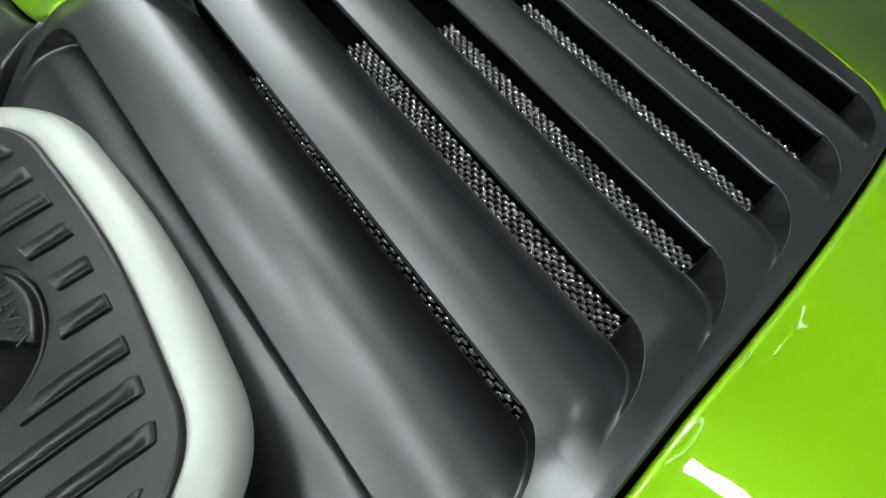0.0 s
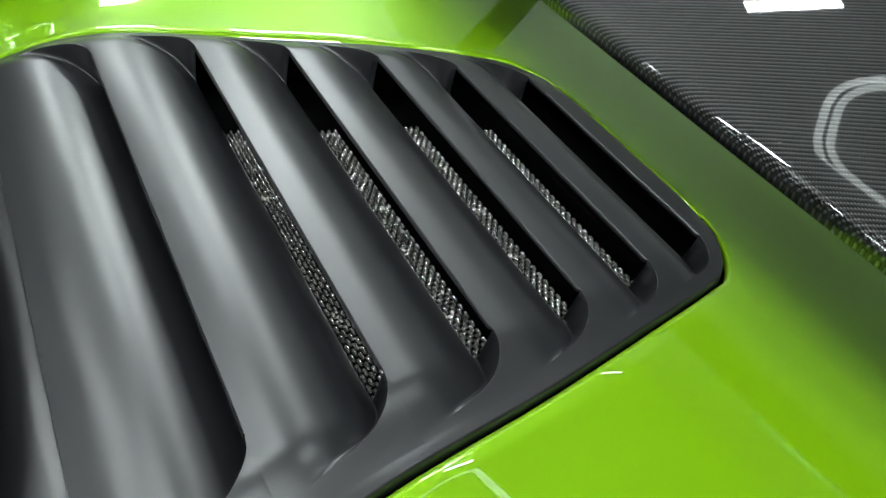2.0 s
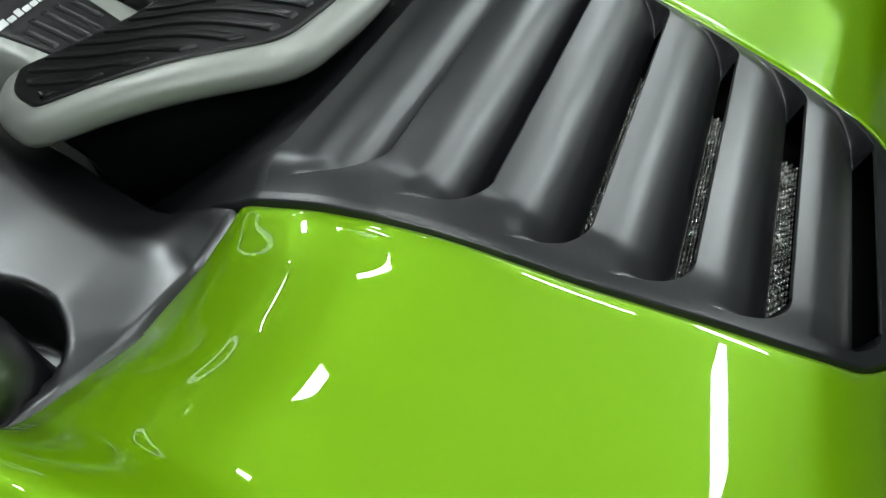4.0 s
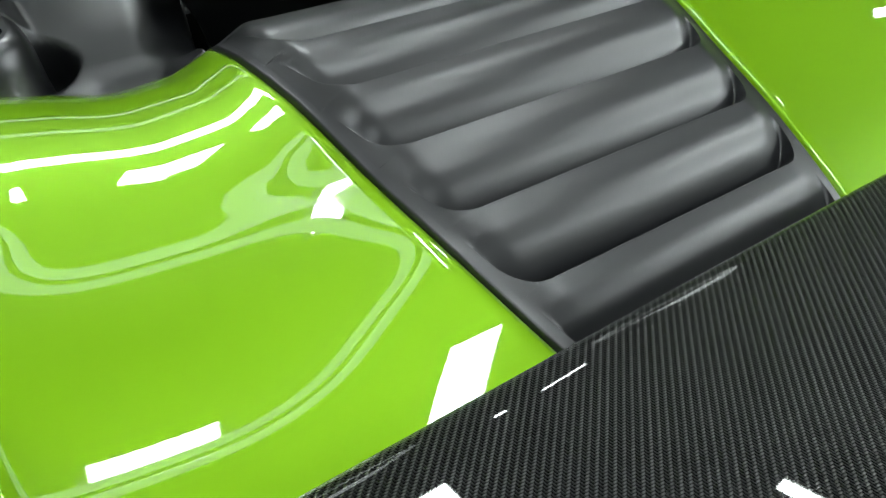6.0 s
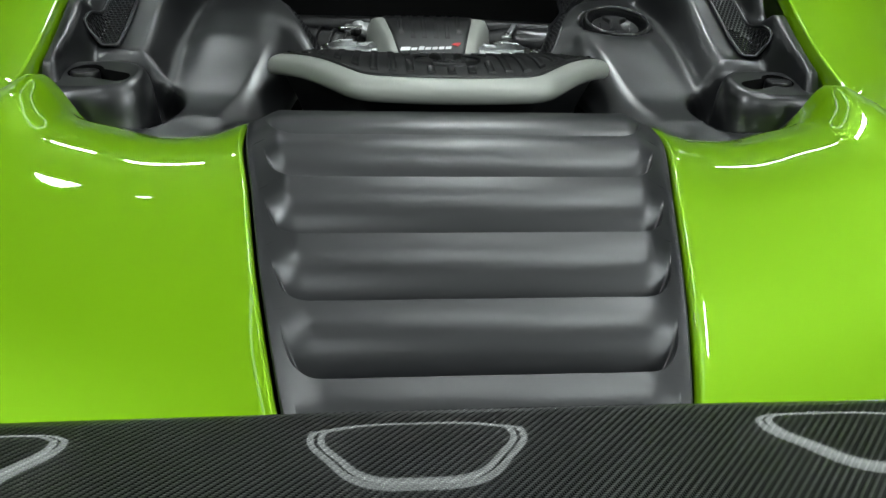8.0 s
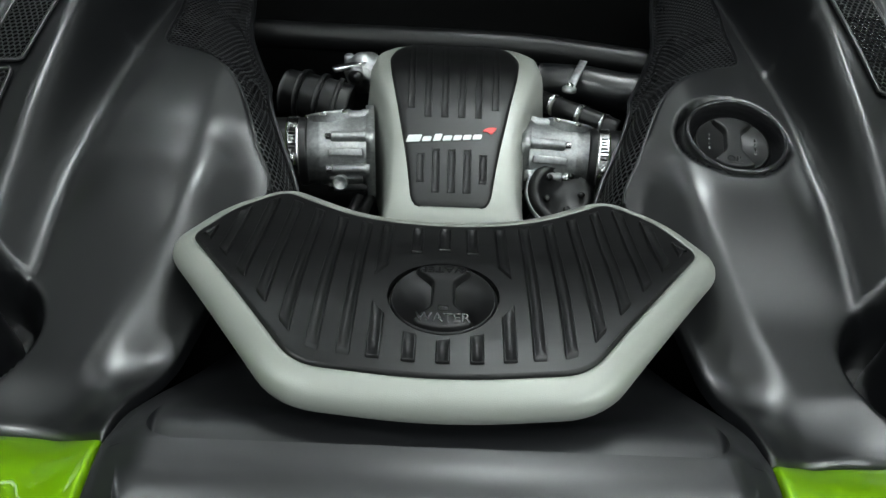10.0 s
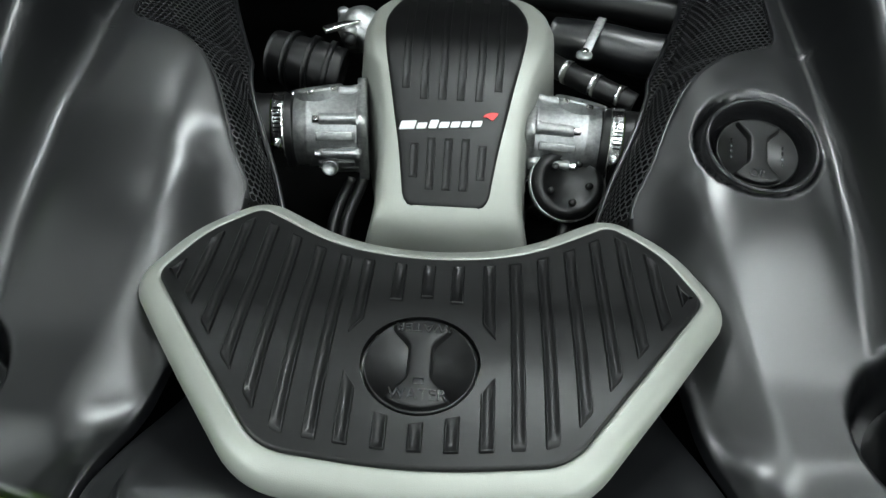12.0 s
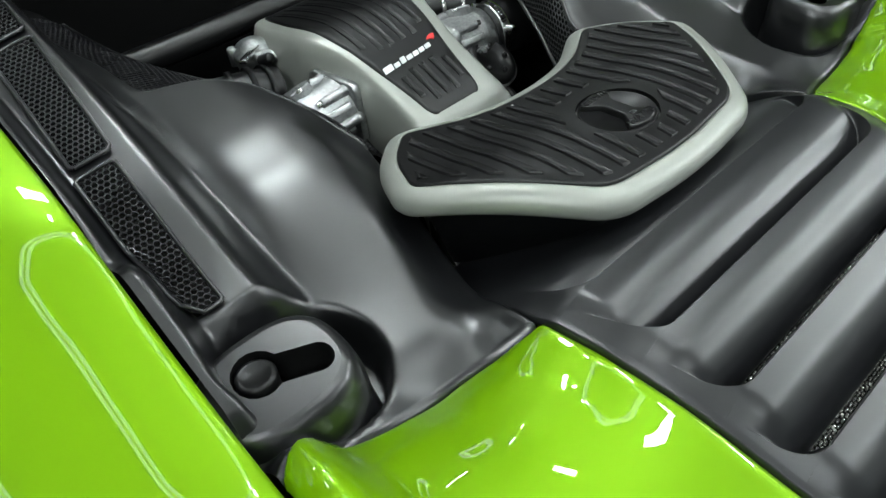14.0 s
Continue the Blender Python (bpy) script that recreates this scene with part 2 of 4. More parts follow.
# ---- the shape of the rear deck ----
DECK = curve_of([(-0.9, -0.44), (-0.6, -0.325), (-0.42, -0.239), (-0.315, -0.182), (-0.2377, -0.1387), (-0.1582, -0.0951), (-0.0756, -0.053), (0.0042, -0.0124),
                 (0.05, 0.006), (0.0884, 0.0173), (0.135, 0.0245), (0.18, 0.0255), (0.215, 0.014), (0.25, -0.008), (0.30, -0.040), (0.36, -0.072), (0.42, -0.10)])
EDGE_DROP = curve_of([(-0.6, 0.006), (-0.42, 0.004), (-0.34, 0.005), (-0.24, 0.007), (0.0, 0.0185), (0.117, 0.0165), (0.20, 0.0175), (0.25, 0.008), (0.30, 0.004), (0.42, 0.004)])
HALF = curve_of([(-0.295, 0.193), (-0.235, 0.210), (-0.109, 0.240), (0.01, 0.263), (0.117, 0.283), (0.207, 0.289), (0.28, 0.281),
                 (0.35, 0.266), (0.42, 0.25)])
LIPS = (0.1818, 0.0884, 0.0042, -0.0756, -0.1582, -0.2377, -0.315)
SLOT_HALF = (0.250, 0.240, 0.231, 0.221, 0.206, 0.190, 0.170)
SLOT_DEPTH, REAR_Y, CORNER = 0.037, -0.342, 0.047
SLOT_LINE = curve_of(sorted(zip(LIPS, SLOT_HALF)))


def half_width(y):
    """Half the width of the louvred panel at y."""
    if y >= -0.295:
        return HALF(y)
    t = min(1.0, (-0.295 - y) / CORNER)
    return HALF(-0.295) - 0.028 * t - 0.05 * (1 - math.sqrt(max(0.0, 1 - t * t)))


def panel_z(x, y):
    w = half_width(y)
    return DECK(y) - EDGE_DROP(y) * smooth01((abs(x) - (w - 0.048)) / 0.048)


SEAM = curve_of([(0.20, 0.180), (0.287, 0.195), (0.337, 0.214), (0.405, 0.227), (0.471, 0.227), (0.52, 0.235), (0.578, 0.224), (0.60, 0.210)])
CROSS = curve_of([(0.28, 0.0), (0.29, -0.001), (0.315, -0.011), (0.35, -0.022), (0.405, -0.025), (0.471, -0.010), (0.52, 0.004), (0.572, 0.064), (0.60, 0.047)])
AMOUNT = curve_of([(-0.8, 0.0), (-0.12, 0.0), (0.0, 0.10), (0.10, 0.38), (0.20, 1.0)])


def BROAD(u):
    """Smooth rise of the deck towards the wing panel behind the louvres."""
    return 0.046 * max(0.0, (u - 0.29) / 0.31) ** 2.2


def deck_z(x, y):
    """Height of the green deck at x >= 0."""
    w = half_width(max(y, -0.30))
    u = 0.29 + (x - w) / (0.60 - w) * 0.31
    return DECK(y) - EDGE_DROP(y) + AMOUNT(y) * CROSS(max(0.285, u)) + (1 - AMOUNT(y)) * BROAD(max(0.285, u))


# ---- the room: unseen surfaces added round the car ----
def room():
    lo, hi = (-5.0, -5.6), (6.0, 5.5)
    cx, cy, w, d = (lo[0] + hi[0]) / 2, (lo[1] + hi[1]) / 2, hi[0] - lo[0], hi[1] - lo[1]
    h = CEILING_Z - FLOOR_Z
    for name, size, at, mat in (
            ("floor", (w, d, 0.1), (cx, cy, FLOOR_Z - 0.05), FLOORM), ("ceiling", (w, d, 0.1), (cx, cy, CEILING_Z + 0.05), CEIL),
            ("wall_north", (w, 0.1, h), (cx, hi[1] + 0.05, FLOOR_Z + h / 2), DARKWALL), ("wall_south", (w, 0.1, h), (cx, lo[1] - 0.05, FLOOR_Z + h / 2), GREYWALL),
            ("wall_east", (0.1, d, h), (hi[0] + 0.05, cy, FLOOR_Z + h / 2), WALL), ("wall_west", (0.1, d, h), (lo[0] - 0.05, cy, FLOOR_Z + h / 2), DARKWALL)):
        ob = part(name, placed(bar(size, 0), pose(*at)), mat, None, "unseen plain room surface added round the car for bounce and reflections", smooth=False)
        tagged(ob, category=name.split("_")[0], kind="structure")


def led_panel(at, size, turn=0.0):
    lamp = thing("ceiling_light", "flat white rectangular led panel, one of a set of mirrored ceiling lights and added fill lights", "ceiling light", "ceiling panel lights", at=at)
    lamp.rotation_euler = (0, 0, radians(turn))
    w, d = size
    for sx, sy, lx, ly in ((0, 1, w + 0.04, 0.02), (0, -1, w + 0.04, 0.02), (1, 0, 0.02, d), (-1, 0, 0.02, d)):
        part("frame", placed(bar((lx, ly, 0.03), 0.003), pose(sx * (w / 2 + 0.01), sy * (d / 2 + 0.01), -0.015)), SILVER, lamp)
    part("diffuser", placed(bar((w, d, 0.01), 0), pose(0, 0, -0.015)), LED, lamp, "glowing white diffuser", smooth=False)
    return lamp


def hex_light(at, radius, turn=0.0):
    """Two hexagons of thin tube, one inside the other."""
    lamp = thing("hexagon_light", "glowing double hexagon of led tubes hung under the ceiling", "ceiling light", "hexagon lights", at=at)
    lamp.rotation_euler = (0, 0, radians(turn))
    for k in range(0, 6, 2):
        a = math.pi / 3 * k
        part("hanger", tube([(radius * math.cos(a), radius * math.sin(a), 0), (radius * math.cos(a), radius * math.sin(a), 0.08)], 0.004, 6), STEEL, lamp)
    for r in (radius, radius * 0.9):
        loop = rounded_outline([(r * math.cos(math.pi / 3 * k), r * math.sin(math.pi / 3 * k)) for k in range(6)], r * 0.32, 8)
        n = len(loop) // 6
        for k in range(6):
            side = loop[k * n:(k + 1) * n] + [loop[((k + 1) * n) % len(loop)]]
            part("led_tube", tube([(p.x, p.y, 0) for p in side], 0.018, 8), TUBE, lamp)
    return lamp


room()
# Some panels match reflections in paint; others are added to put sheen on plastic.
for x, y, w, d, turn in ((1.02, 0.10, 0.40, 0.08, 75), (0.82, -0.72, 0.26, 0.15, 75), (-0.85, 0.80, 0.10, 0.06, 75), (-1.1, -0.5, 0.30, 0.12, 90), (0.52, 0.48, 0.18, 0.06, 90),
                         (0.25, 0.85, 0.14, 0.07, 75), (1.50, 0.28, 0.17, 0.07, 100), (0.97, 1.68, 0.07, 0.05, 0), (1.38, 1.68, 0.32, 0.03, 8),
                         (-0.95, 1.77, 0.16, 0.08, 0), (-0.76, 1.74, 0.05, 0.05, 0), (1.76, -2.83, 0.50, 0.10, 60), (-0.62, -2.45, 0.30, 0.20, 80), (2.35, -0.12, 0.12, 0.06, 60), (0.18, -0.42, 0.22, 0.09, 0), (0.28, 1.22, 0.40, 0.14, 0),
                         (-2.4, -1.3, 0.9, 0.25, 0), (-2.0, -5.25, 1.20, 0.04, 0), (0.4, -5.25, 0.70, 0.025, 0), (2.8, -5.25, 1.20, 0.04, 0), (2.75, -3.1, 0.56, 0.20, 80), (2.6, -1.5, 0.6, 0.2, 90), (4.4, -1.2, 1.0, 0.3, 90), (4.7, -3.4, 1.2, 0.6, 90)):
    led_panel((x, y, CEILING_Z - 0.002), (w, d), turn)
for x, y in ((0.15, 0.02), (0.55, -2.45), (-2.2, 0.02), (0.10, 2.45), (-2.3, 2.45), (2.6, 2.45)):
    hex_light((x, y, CEILING_Z - 0.08), 0.62)


# ---- green bodywork ----
def green_rows():
    rows = []
    ys = [0.2012, 0.2005, 0.198] + list(np.linspace(0.19, -0.28, 42)) + list(np.linspace(-0.29, REAR_Y, 14))
    us = [0.0, 0.006, 0.02] + list(np.linspace(0.05, 0.95, 40)) + [0.98, 0.994, 1.0]
    for r, y0 in enumerate(ys):
        w = half_width(y0) + 0.002
        row = []
        sag = (0.010, 0.0018, 0.0)[r] if r < 3 else 0.0
        for k, u in enumerate(us):
            x = w + (0.5975 - w) * u
            y = y0 + (SEAM(x) - 0.201) * smooth01((y0 - 0.02) / 0.181)
            z = deck_z(x, y) - sag
            z -= (0.012, 0.0016, 0.0)[k] if k < 3 else (0.0, 0.0015, 0.012)[k - len(us) + 3] if k >= len(us) - 3 else 0.0
            row.append((x, y, z))
        rows.append(row)
    return rows


def back_rows():
    """The deck behind the louvred panel, over the whole width, down to the tail."""
    rows = []
    for r, y in enumerate([REAR_Y, REAR_Y - 0.0015, REAR_Y - 0.006] + list(np.linspace(REAR_Y - 0.02, -0.78, 26)) + [-0.8, -0.815, -0.82]):
        row = []
        for t in np.linspace(-1, 1, 91):
            x = 0.5975 * t
            z = deck_z(abs(x), y) if abs(x) > half_width(-0.3) else DECK(y) - EDGE_DROP(y)
            z -= (0.012, 0.0016, 0.0)[r] if r < 3 and abs(x) < half_width(REAR_Y) else 0.0
            if y < -0.78:
                z -= {-0.8: 0.01, -0.815: 0.05, -0.82: 0.25}[y]
            row.append((x, y, z))
        rows.append(row)
    return rows


FENDER_EDGE = curve_of([(-0.9, -0.30), (-0.5, -0.16), (-0.2, -0.06), (0.0, 0.0), (0.12, 0.036), (0.21, 0.052), (0.29, 0.083), (0.40, 0.14), (0.49, 0.198),
                        (0.674, 0.262), (1.0, 0.34), (1.5, 0.40)])


def fender_rows():
    prof = [(0.0, -0.03), (0.0004, -0.004), (0.0015, -0.001), (0.005, 0.0006), (0.02, 0.004), (0.05, 0.010), (0.10, 0.013), (0.16, 0.006), (0.22, -0.014),
            (0.28, -0.05), (0.33, -0.11), (0.36, -0.2), (0.37, -0.4), (0.36, -0.6)]
    rows = []
    for y in np.linspace(-0.85, 1.5, 90):
        rows.append([(0.6035 + dx, y, FENDER_EDGE(y) + dz) for dx, dz in prof])
    return rows


body = thing("car_body", "glossy lime green painted rear bodywork of a sports car", "car body")
left_half = mirrored(flipped(grid(green_rows())))
right_half = flipped(grid(green_rows()))
part("rear_deck", joined(right_half, left_half, flipped(grid(back_rows()))), GREEN, body, "glossy lime green rear deck")
right_fender = grid(fender_rows())
part("fender", right_fender, GREEN, body, "glossy lime green fender")
part("fender", mirrored(right_fender), GREEN, body, "glossy lime green fender")
# black inner structure under the deck and the engine bay
tray = thing("engine_bay", "black engine bay tray under the covers", "engine bay", kind="structure")
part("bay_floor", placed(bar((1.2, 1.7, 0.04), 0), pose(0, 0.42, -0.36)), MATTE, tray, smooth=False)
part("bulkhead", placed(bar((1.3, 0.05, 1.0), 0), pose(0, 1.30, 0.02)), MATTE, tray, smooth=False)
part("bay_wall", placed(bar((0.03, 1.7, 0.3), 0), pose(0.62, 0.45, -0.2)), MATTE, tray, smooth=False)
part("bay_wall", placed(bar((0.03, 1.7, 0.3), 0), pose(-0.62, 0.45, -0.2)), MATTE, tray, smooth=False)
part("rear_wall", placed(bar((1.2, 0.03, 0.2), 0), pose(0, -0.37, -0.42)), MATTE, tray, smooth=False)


# ---- louvred panel ----
XS = [math.copysign(1 - (1 - abs(t)) ** 1.8, t) for t in np.linspace(-1, 1, 109)]
IN_COLS = [math.copysign(1 - (1 - abs(t)) ** 2.2, t) for t in np.linspace(-1, 1, 91)]
OUT_COLS = (0.012, 0.05, 0.12, 0.25, 0.45, 0.7, 1.0)


def deck_normal(y):
    k = (DECK(y + 0.004) - DECK(y - 0.004)) / 0.008
    h = math.hypot(1, k)
    return -k / h, 1 / h


def reach(y):
    """Half the width of the slats; the frame lies outside it."""
    return min(SLOT_LINE(y) + 0.034, half_width(y) - 0.010)


def slot_edge(k, s):
    """Half width of the hollow before lip k, s of the way down to it: a wide bend at the lip, then a tail along the frame."""
    s = min(1.0, max(0.0, s))
    tail = (0.026 if k else 0.008) * (1 - s) ** 1.15
    bend = 0.030 * (1 - math.sqrt(max(0.0, 1 - max(0.0, (s - 0.50) / 0.50) ** 2.4)))
    return SLOT_HALF[k] + 0.003 + tail - bend


def slat_mesh(k):
    """The slat from lip k (k = -1: the apron under the tank cover) down into the slot before lip k + 1."""
    front = LIPS[k] if k >= 0 else 0.42
    last = k == len(LIPS) - 1
    rear = REAR_Y + 0.014 if last else LIPS[k + 1]

    rows = []
    ss = [0, 0.015, 0.04] + list(np.linspace(0.08, 0.8, 22)) + [0.83, 0.86, 0.89, 0.915, 0.94, 0.96, 0.98, 1.0]
    for s in ss:
        y = front + (rear - front) * s
        q = s if k >= 0 else min(1.0, max(0.0, 1 - (y - rear) / 0.085))
        ny, nz = deck_normal(y)
        e = slot_edge(k + 1, q) if not last else reach(y) * 0.9
        far = reach(y)
        e = min(e, far - 0.004)
        xs = [-(e + (far - e) * t) for t in reversed(OUT_COLS)] + [e * t for t in IN_COLS] + [e + (far - e) * t for t in OUT_COLS]
        row = []
        for x in xs:
            z = panel_z(x, y)
            d = 0.0
            if not last and abs(x) < e:
                soft = 0.0055
                t = min(1.0, (e - abs(x)) / soft)
                d = SLOT_DEPTH * (max(0.0, (q - 0.16) / 0.84) ** 2.1) * (1 - (1 - t) ** 2.6)
            row.append((x, y - d * ny, z - d * nz))
        rows.append(row)
    if not last:
        ny, nz = deck_normal(rear)
        row = []
        for x, y, z in rows[-1]:
            e = smooth01((slot_edge(k + 1, 1) - abs(x)) / 0.009)
            row.append((x, y - 0.003 * e * ny + 0.002 * e, z - 0.005 * e))
        rows.append(row)
    main = tidy(grid(rows), 2e-8)
    if k < 0:
        return main
    ny, nz = deck_normal(front)
    rows = []
    for out, down in ((-0.014, 0.0066), (-0.005, 0.0066), (-0.0012, 0.0058), (0.0008, 0.0040), (0.0012, 0.0022), (0.0007, 0.0008), (0.0, 0.0)):
        row = []
        for t in IN_COLS:
            x = t * slot_edge(k, 1.0)
            lip = min(1.0, (1 - abs(t)) / 0.02)
            row.append((x, front + (out * nz - down * ny) * lip, panel_z(x, front) + (-out * ny - down * nz) * lip))
        rows.append(row)
    return joined(main, tidy(grid(rows), 1e-8))


def frame_mesh():
    """The flat frame round the slats, one moulding."""
    sides = []
    ys = sorted(set([float(v) for v in np.linspace(0.42, REAR_Y + 0.014, 170)] + list(LIPS)), reverse=True)
    for side in (1, -1):
        rows = []
        for y in ys:
            w = half_width(y) - 0.0015
            r = reach(y)
            row = []
            for t in [0, 0.15, 0.3, 0.45, 0.6, 0.72, 0.82, 0.9, 0.955, 0.985, 1.0]:
                x = r + (w - r) * t
                z = panel_z(x, y) - 0.0015 * smooth01((t - 0.86) / 0.12) - (0.010 if t == 1.0 else 0.0)
                row.append((side * x, y, z))
            rows.append(row)
        sides.append(grid(rows) if side > 0 else flipped(grid(rows)))
    rows = []
    for s in (0, 0.3, 0.6, 0.8, 0.92, 0.99, 1.0):
        y = REAR_Y + 0.014 - 0.0125 * s
        w = half_width(y) - 0.0015
        rows.append([(t * w, y, panel_z(t * w, y) - (0.010 if s == 1.0 or abs(t) == 1 else 0.0015 if s > 0.9 else 0.0)) for t in XS])
    return joined(sides[0], sides[1], grid(rows))


panel = thing("louvre_panel", "satin black plastic louvre panel set into a green deck", "vent panel")
for k in range(-1, len(LIPS)):
    part("apron" if k < 0 else "slat", slat_mesh(k), SATIN, panel)
part("frame", frame_mesh(), SATIN, panel)


def woven_strip(k):
    """Small pillows of woven metal behind the slot before lip k."""
    verts, faces = [], []
    px_, py_ = 0.0092, 0.0035
    x0, x1 = -SLOT_HALF[k] + 0.010, 0.150 - 0.008 * k
    n = int((x1 - x0) / px_)
    ny, nz = deck_normal(LIPS[k])
    deep = SLOT_DEPTH + 0.007
    for i in range(n):
        for j in range(12):
            x = x0 + (i + 0.5 * (j % 2)) * px_
            along = 0.014 - j * py_
            o = len(verts)
            for sc, h in ((1.0, -0.0026), (0.70, -0.0008), (0.36, 0.0002)):
                for q in range(12):
                    an = math.pi / 6 * q
                    lx, ly = 0.0038 * sc * math.cos(an), 0.0017 * sc * math.sin(an)
                    t = along + ly + 0.10 * lx
                    m = h + 0.16 * ly - deep
                    verts.append((x + lx, LIPS[k] + t * nz + m * ny, DECK(LIPS[k]) - t * ny + m * nz))
            m = 0.0004 - deep
            verts.append((x, LIPS[k] + along * nz + m * ny, DECK(LIPS[k]) - along * ny + m * nz))
            for q in range(12):
                q2 = (q + 1) % 12
                faces.append((o + q, o + q2, o + 12 + q2, o + 12 + q))
                faces.append((o + 12 + q, o + 12 + q2, o + 24 + q2, o + 24 + q))
                faces.append((o + 24 + q, o + 24 + q2, o + 36))
    return verts, faces


heat_mesh = thing("heat_mesh", "bright woven metal heat mesh seen through the louvre slots", "mesh")
for k in range(len(LIPS) - 1):
    tagged(part("mesh_strip", woven_strip(k), WOVEN, heat_mesh), kind="stuff")
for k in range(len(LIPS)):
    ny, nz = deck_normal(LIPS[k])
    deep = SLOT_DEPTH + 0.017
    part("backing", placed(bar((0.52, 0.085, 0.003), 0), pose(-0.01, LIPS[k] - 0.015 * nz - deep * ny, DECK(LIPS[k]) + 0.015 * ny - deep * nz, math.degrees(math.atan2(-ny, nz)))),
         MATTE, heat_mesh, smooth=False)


# ---- rear wing ----
def wing():
    w = thing("rear_wing", "glossy twill carbon fibre rear wing standing over the deck", "wing")
    top = [(0.0, 0.0), (-0.0003, 0.006), (-0.0012, 0.0105), (-0.0028, 0.0140), (-0.0055, 0.0165), (-0.010, 0.0182), (-0.018, 0.0192), (-0.035, 0.0198), (-0.07, 0.0204), (-0.11, 0.0210), (-0.17, 0.0213), (-0.23, 0.0213), (-0.285, 0.0210), (-0.303, 0.0165), (-0.31, 0.004)]
    under = [(-0.305, 0.0), (-0.2, -0.016), (-0.1, -0.022), (-0.04, -0.02), (-0.012, -0.012), (-0.003, -0.005)]
    rows = []
    for x in np.linspace(-0.85, 0.85, 35):
        bow = -0.012 * (x / 0.85) ** 2
        rows.append([(x, -0.350 + dy + bow, -0.1086 + dz) for dy, dz in top + under + top[:1]])
    part("blade", flipped(grid(rows)), CARBON, w)
    for s in (-1, 1):
        pts = spline([(s * 0.45, -0.56, -0.33), (s * 0.45, -0.54, -0.22), (s * 0.45, -0.50, -0.115)])
        part("stay", tube(pts, 0.02, 14), GLOSS, w, "gloss black stay")


wing()


# ---- side covers of the engine bay ----
INNER = curve_of([(0.19, 0.291), (0.207, 0.2915), (0.28, 0.283), (0.35, 0.268), (0.45, 0.245), (0.573, 0.220), (0.612, 0.239), (0.715, 0.286), (0.769, 0.342),
                  (0.792, 0.400), (0.82, 0.412), (0.90, 0.417), (1.0, 0.430), (1.26, 0.45)])
MESH_IN = curve_of([(0.55, 0.180), (0.611, 0.202), (0.741, 0.259), (0.886, 0.315), (0.983, 0.345), (1.1, 0.365)])
BASE = curve_of([(0.19, -0.034), (0.24, -0.022), (0.33, -0.004), (0.43, 0.022), (0.57, 0.058), (0.64, 0.078), (0.77, 0.100), (0.90, 0.115), (1.26, 0.15)])
RAIL = curve_of([(0.20, 0.045), (0.33, 0.052), (0.416, 0.070), (0.60, 0.156), (0.75, 0.215), (1.0, 0.29), (1.26, 0.34)])
POD = (0.528, 0.316)


def bowl(x, y):
    """How deep in the hollow round the strut pod, 0 outside to 1."""
    r = math.hypot((x - 0.498) / 0.090, (y - 0.330) / 0.080)
    return smooth01((1.0 - r) / 0.22)


def cover_z(x, y):
    """Height of a side cover at x >= 0."""
    z = BASE(y)
    inner = INNER(min(y, 0.60))
    front = smooth01((0.30 - y) / 0.09)
    seam_z = deck_z(max(x, 0.292), SEAM(max(x, 0.292))) - 0.002
    z += 0.030 * math.exp(-((x - 0.362) / 0.098) ** 4) * smooth01((y - 0.36) / 0.2)
    z -= 0.030 * smooth01((inner + 0.075 - x) / 0.075) * smooth01((y - 0.24) / 0.1) * (1 - smooth01((y - 0.53) / 0.12))
    rail = smooth01((x - 0.438) / 0.056) * smooth01((y - 0.362) / 0.05)
    z += (RAIL(y) - z) * rail
    outer = smooth01((x - 0.555) / 0.03)
    z += (FENDER_EDGE(y) - 0.018 - z) * outer * (1 - smooth01((y - 0.42) / 0.1)) * smooth01((y - 0.25) / 0.05)
    edge = smooth01((x - 0.573) / 0.021) * smooth01((y - 0.46) / 0.10)
    z += (FENDER_EDGE(y) - 0.026 - z) * edge
    z = z * (1 - front) + seam_z * front
    return z - 0.060 * bowl(x, y)


def cover_mesh(hollow=False):
    rows = []
    ys = list(np.linspace(0.203, 0.56, 60)) + list(np.linspace(0.566, 0.82, 50)) + list(np.linspace(0.83, 1.27, 30))
    us = [0.0, 0.004, 0.012] + list(np.linspace(0.03, 1.0, 84))
    for r, y0 in enumerate(ys):
        w = INNER(y0) + 0.001
        row = []
        for k, u in enumerate(us):
            x = w + (0.597 - w) * u
            y = y0 + (SEAM(x) + 0.002 - 0.203) * (1 - smooth01((y0 - 0.203) / 0.16))
            z = cover_z(x, y) - ((0.014, 0.0018, 0.0)[k] if k < 3 else 0.0)
            if r == 0:
                z -= 0.010
            if hollow:
                z -= 0.055 * smooth01((0.071 - math.hypot(x - 0.360, y - 0.632)) / 0.006)
            row.append((x, y, z))
        rows.append(row)
    return flipped(grid(rows))


def mesh_point(u, v):
    """The honeycomb sheet that rolls from the cover's edge down to the engine: v ahead, u 0 at the edge to 1."""
    x0, x1 = INNER(v) + 0.003, MESH_IN(v)
    x = x0 + (x1 - x0) * u
    drop = 0.055 * (1 - math.sqrt(max(0.0, 1 - min(1.0, u) ** 2 * 0.98)))
    return (x, v, cover_z(x0, v) - 0.003 - drop - 0.012 * u)


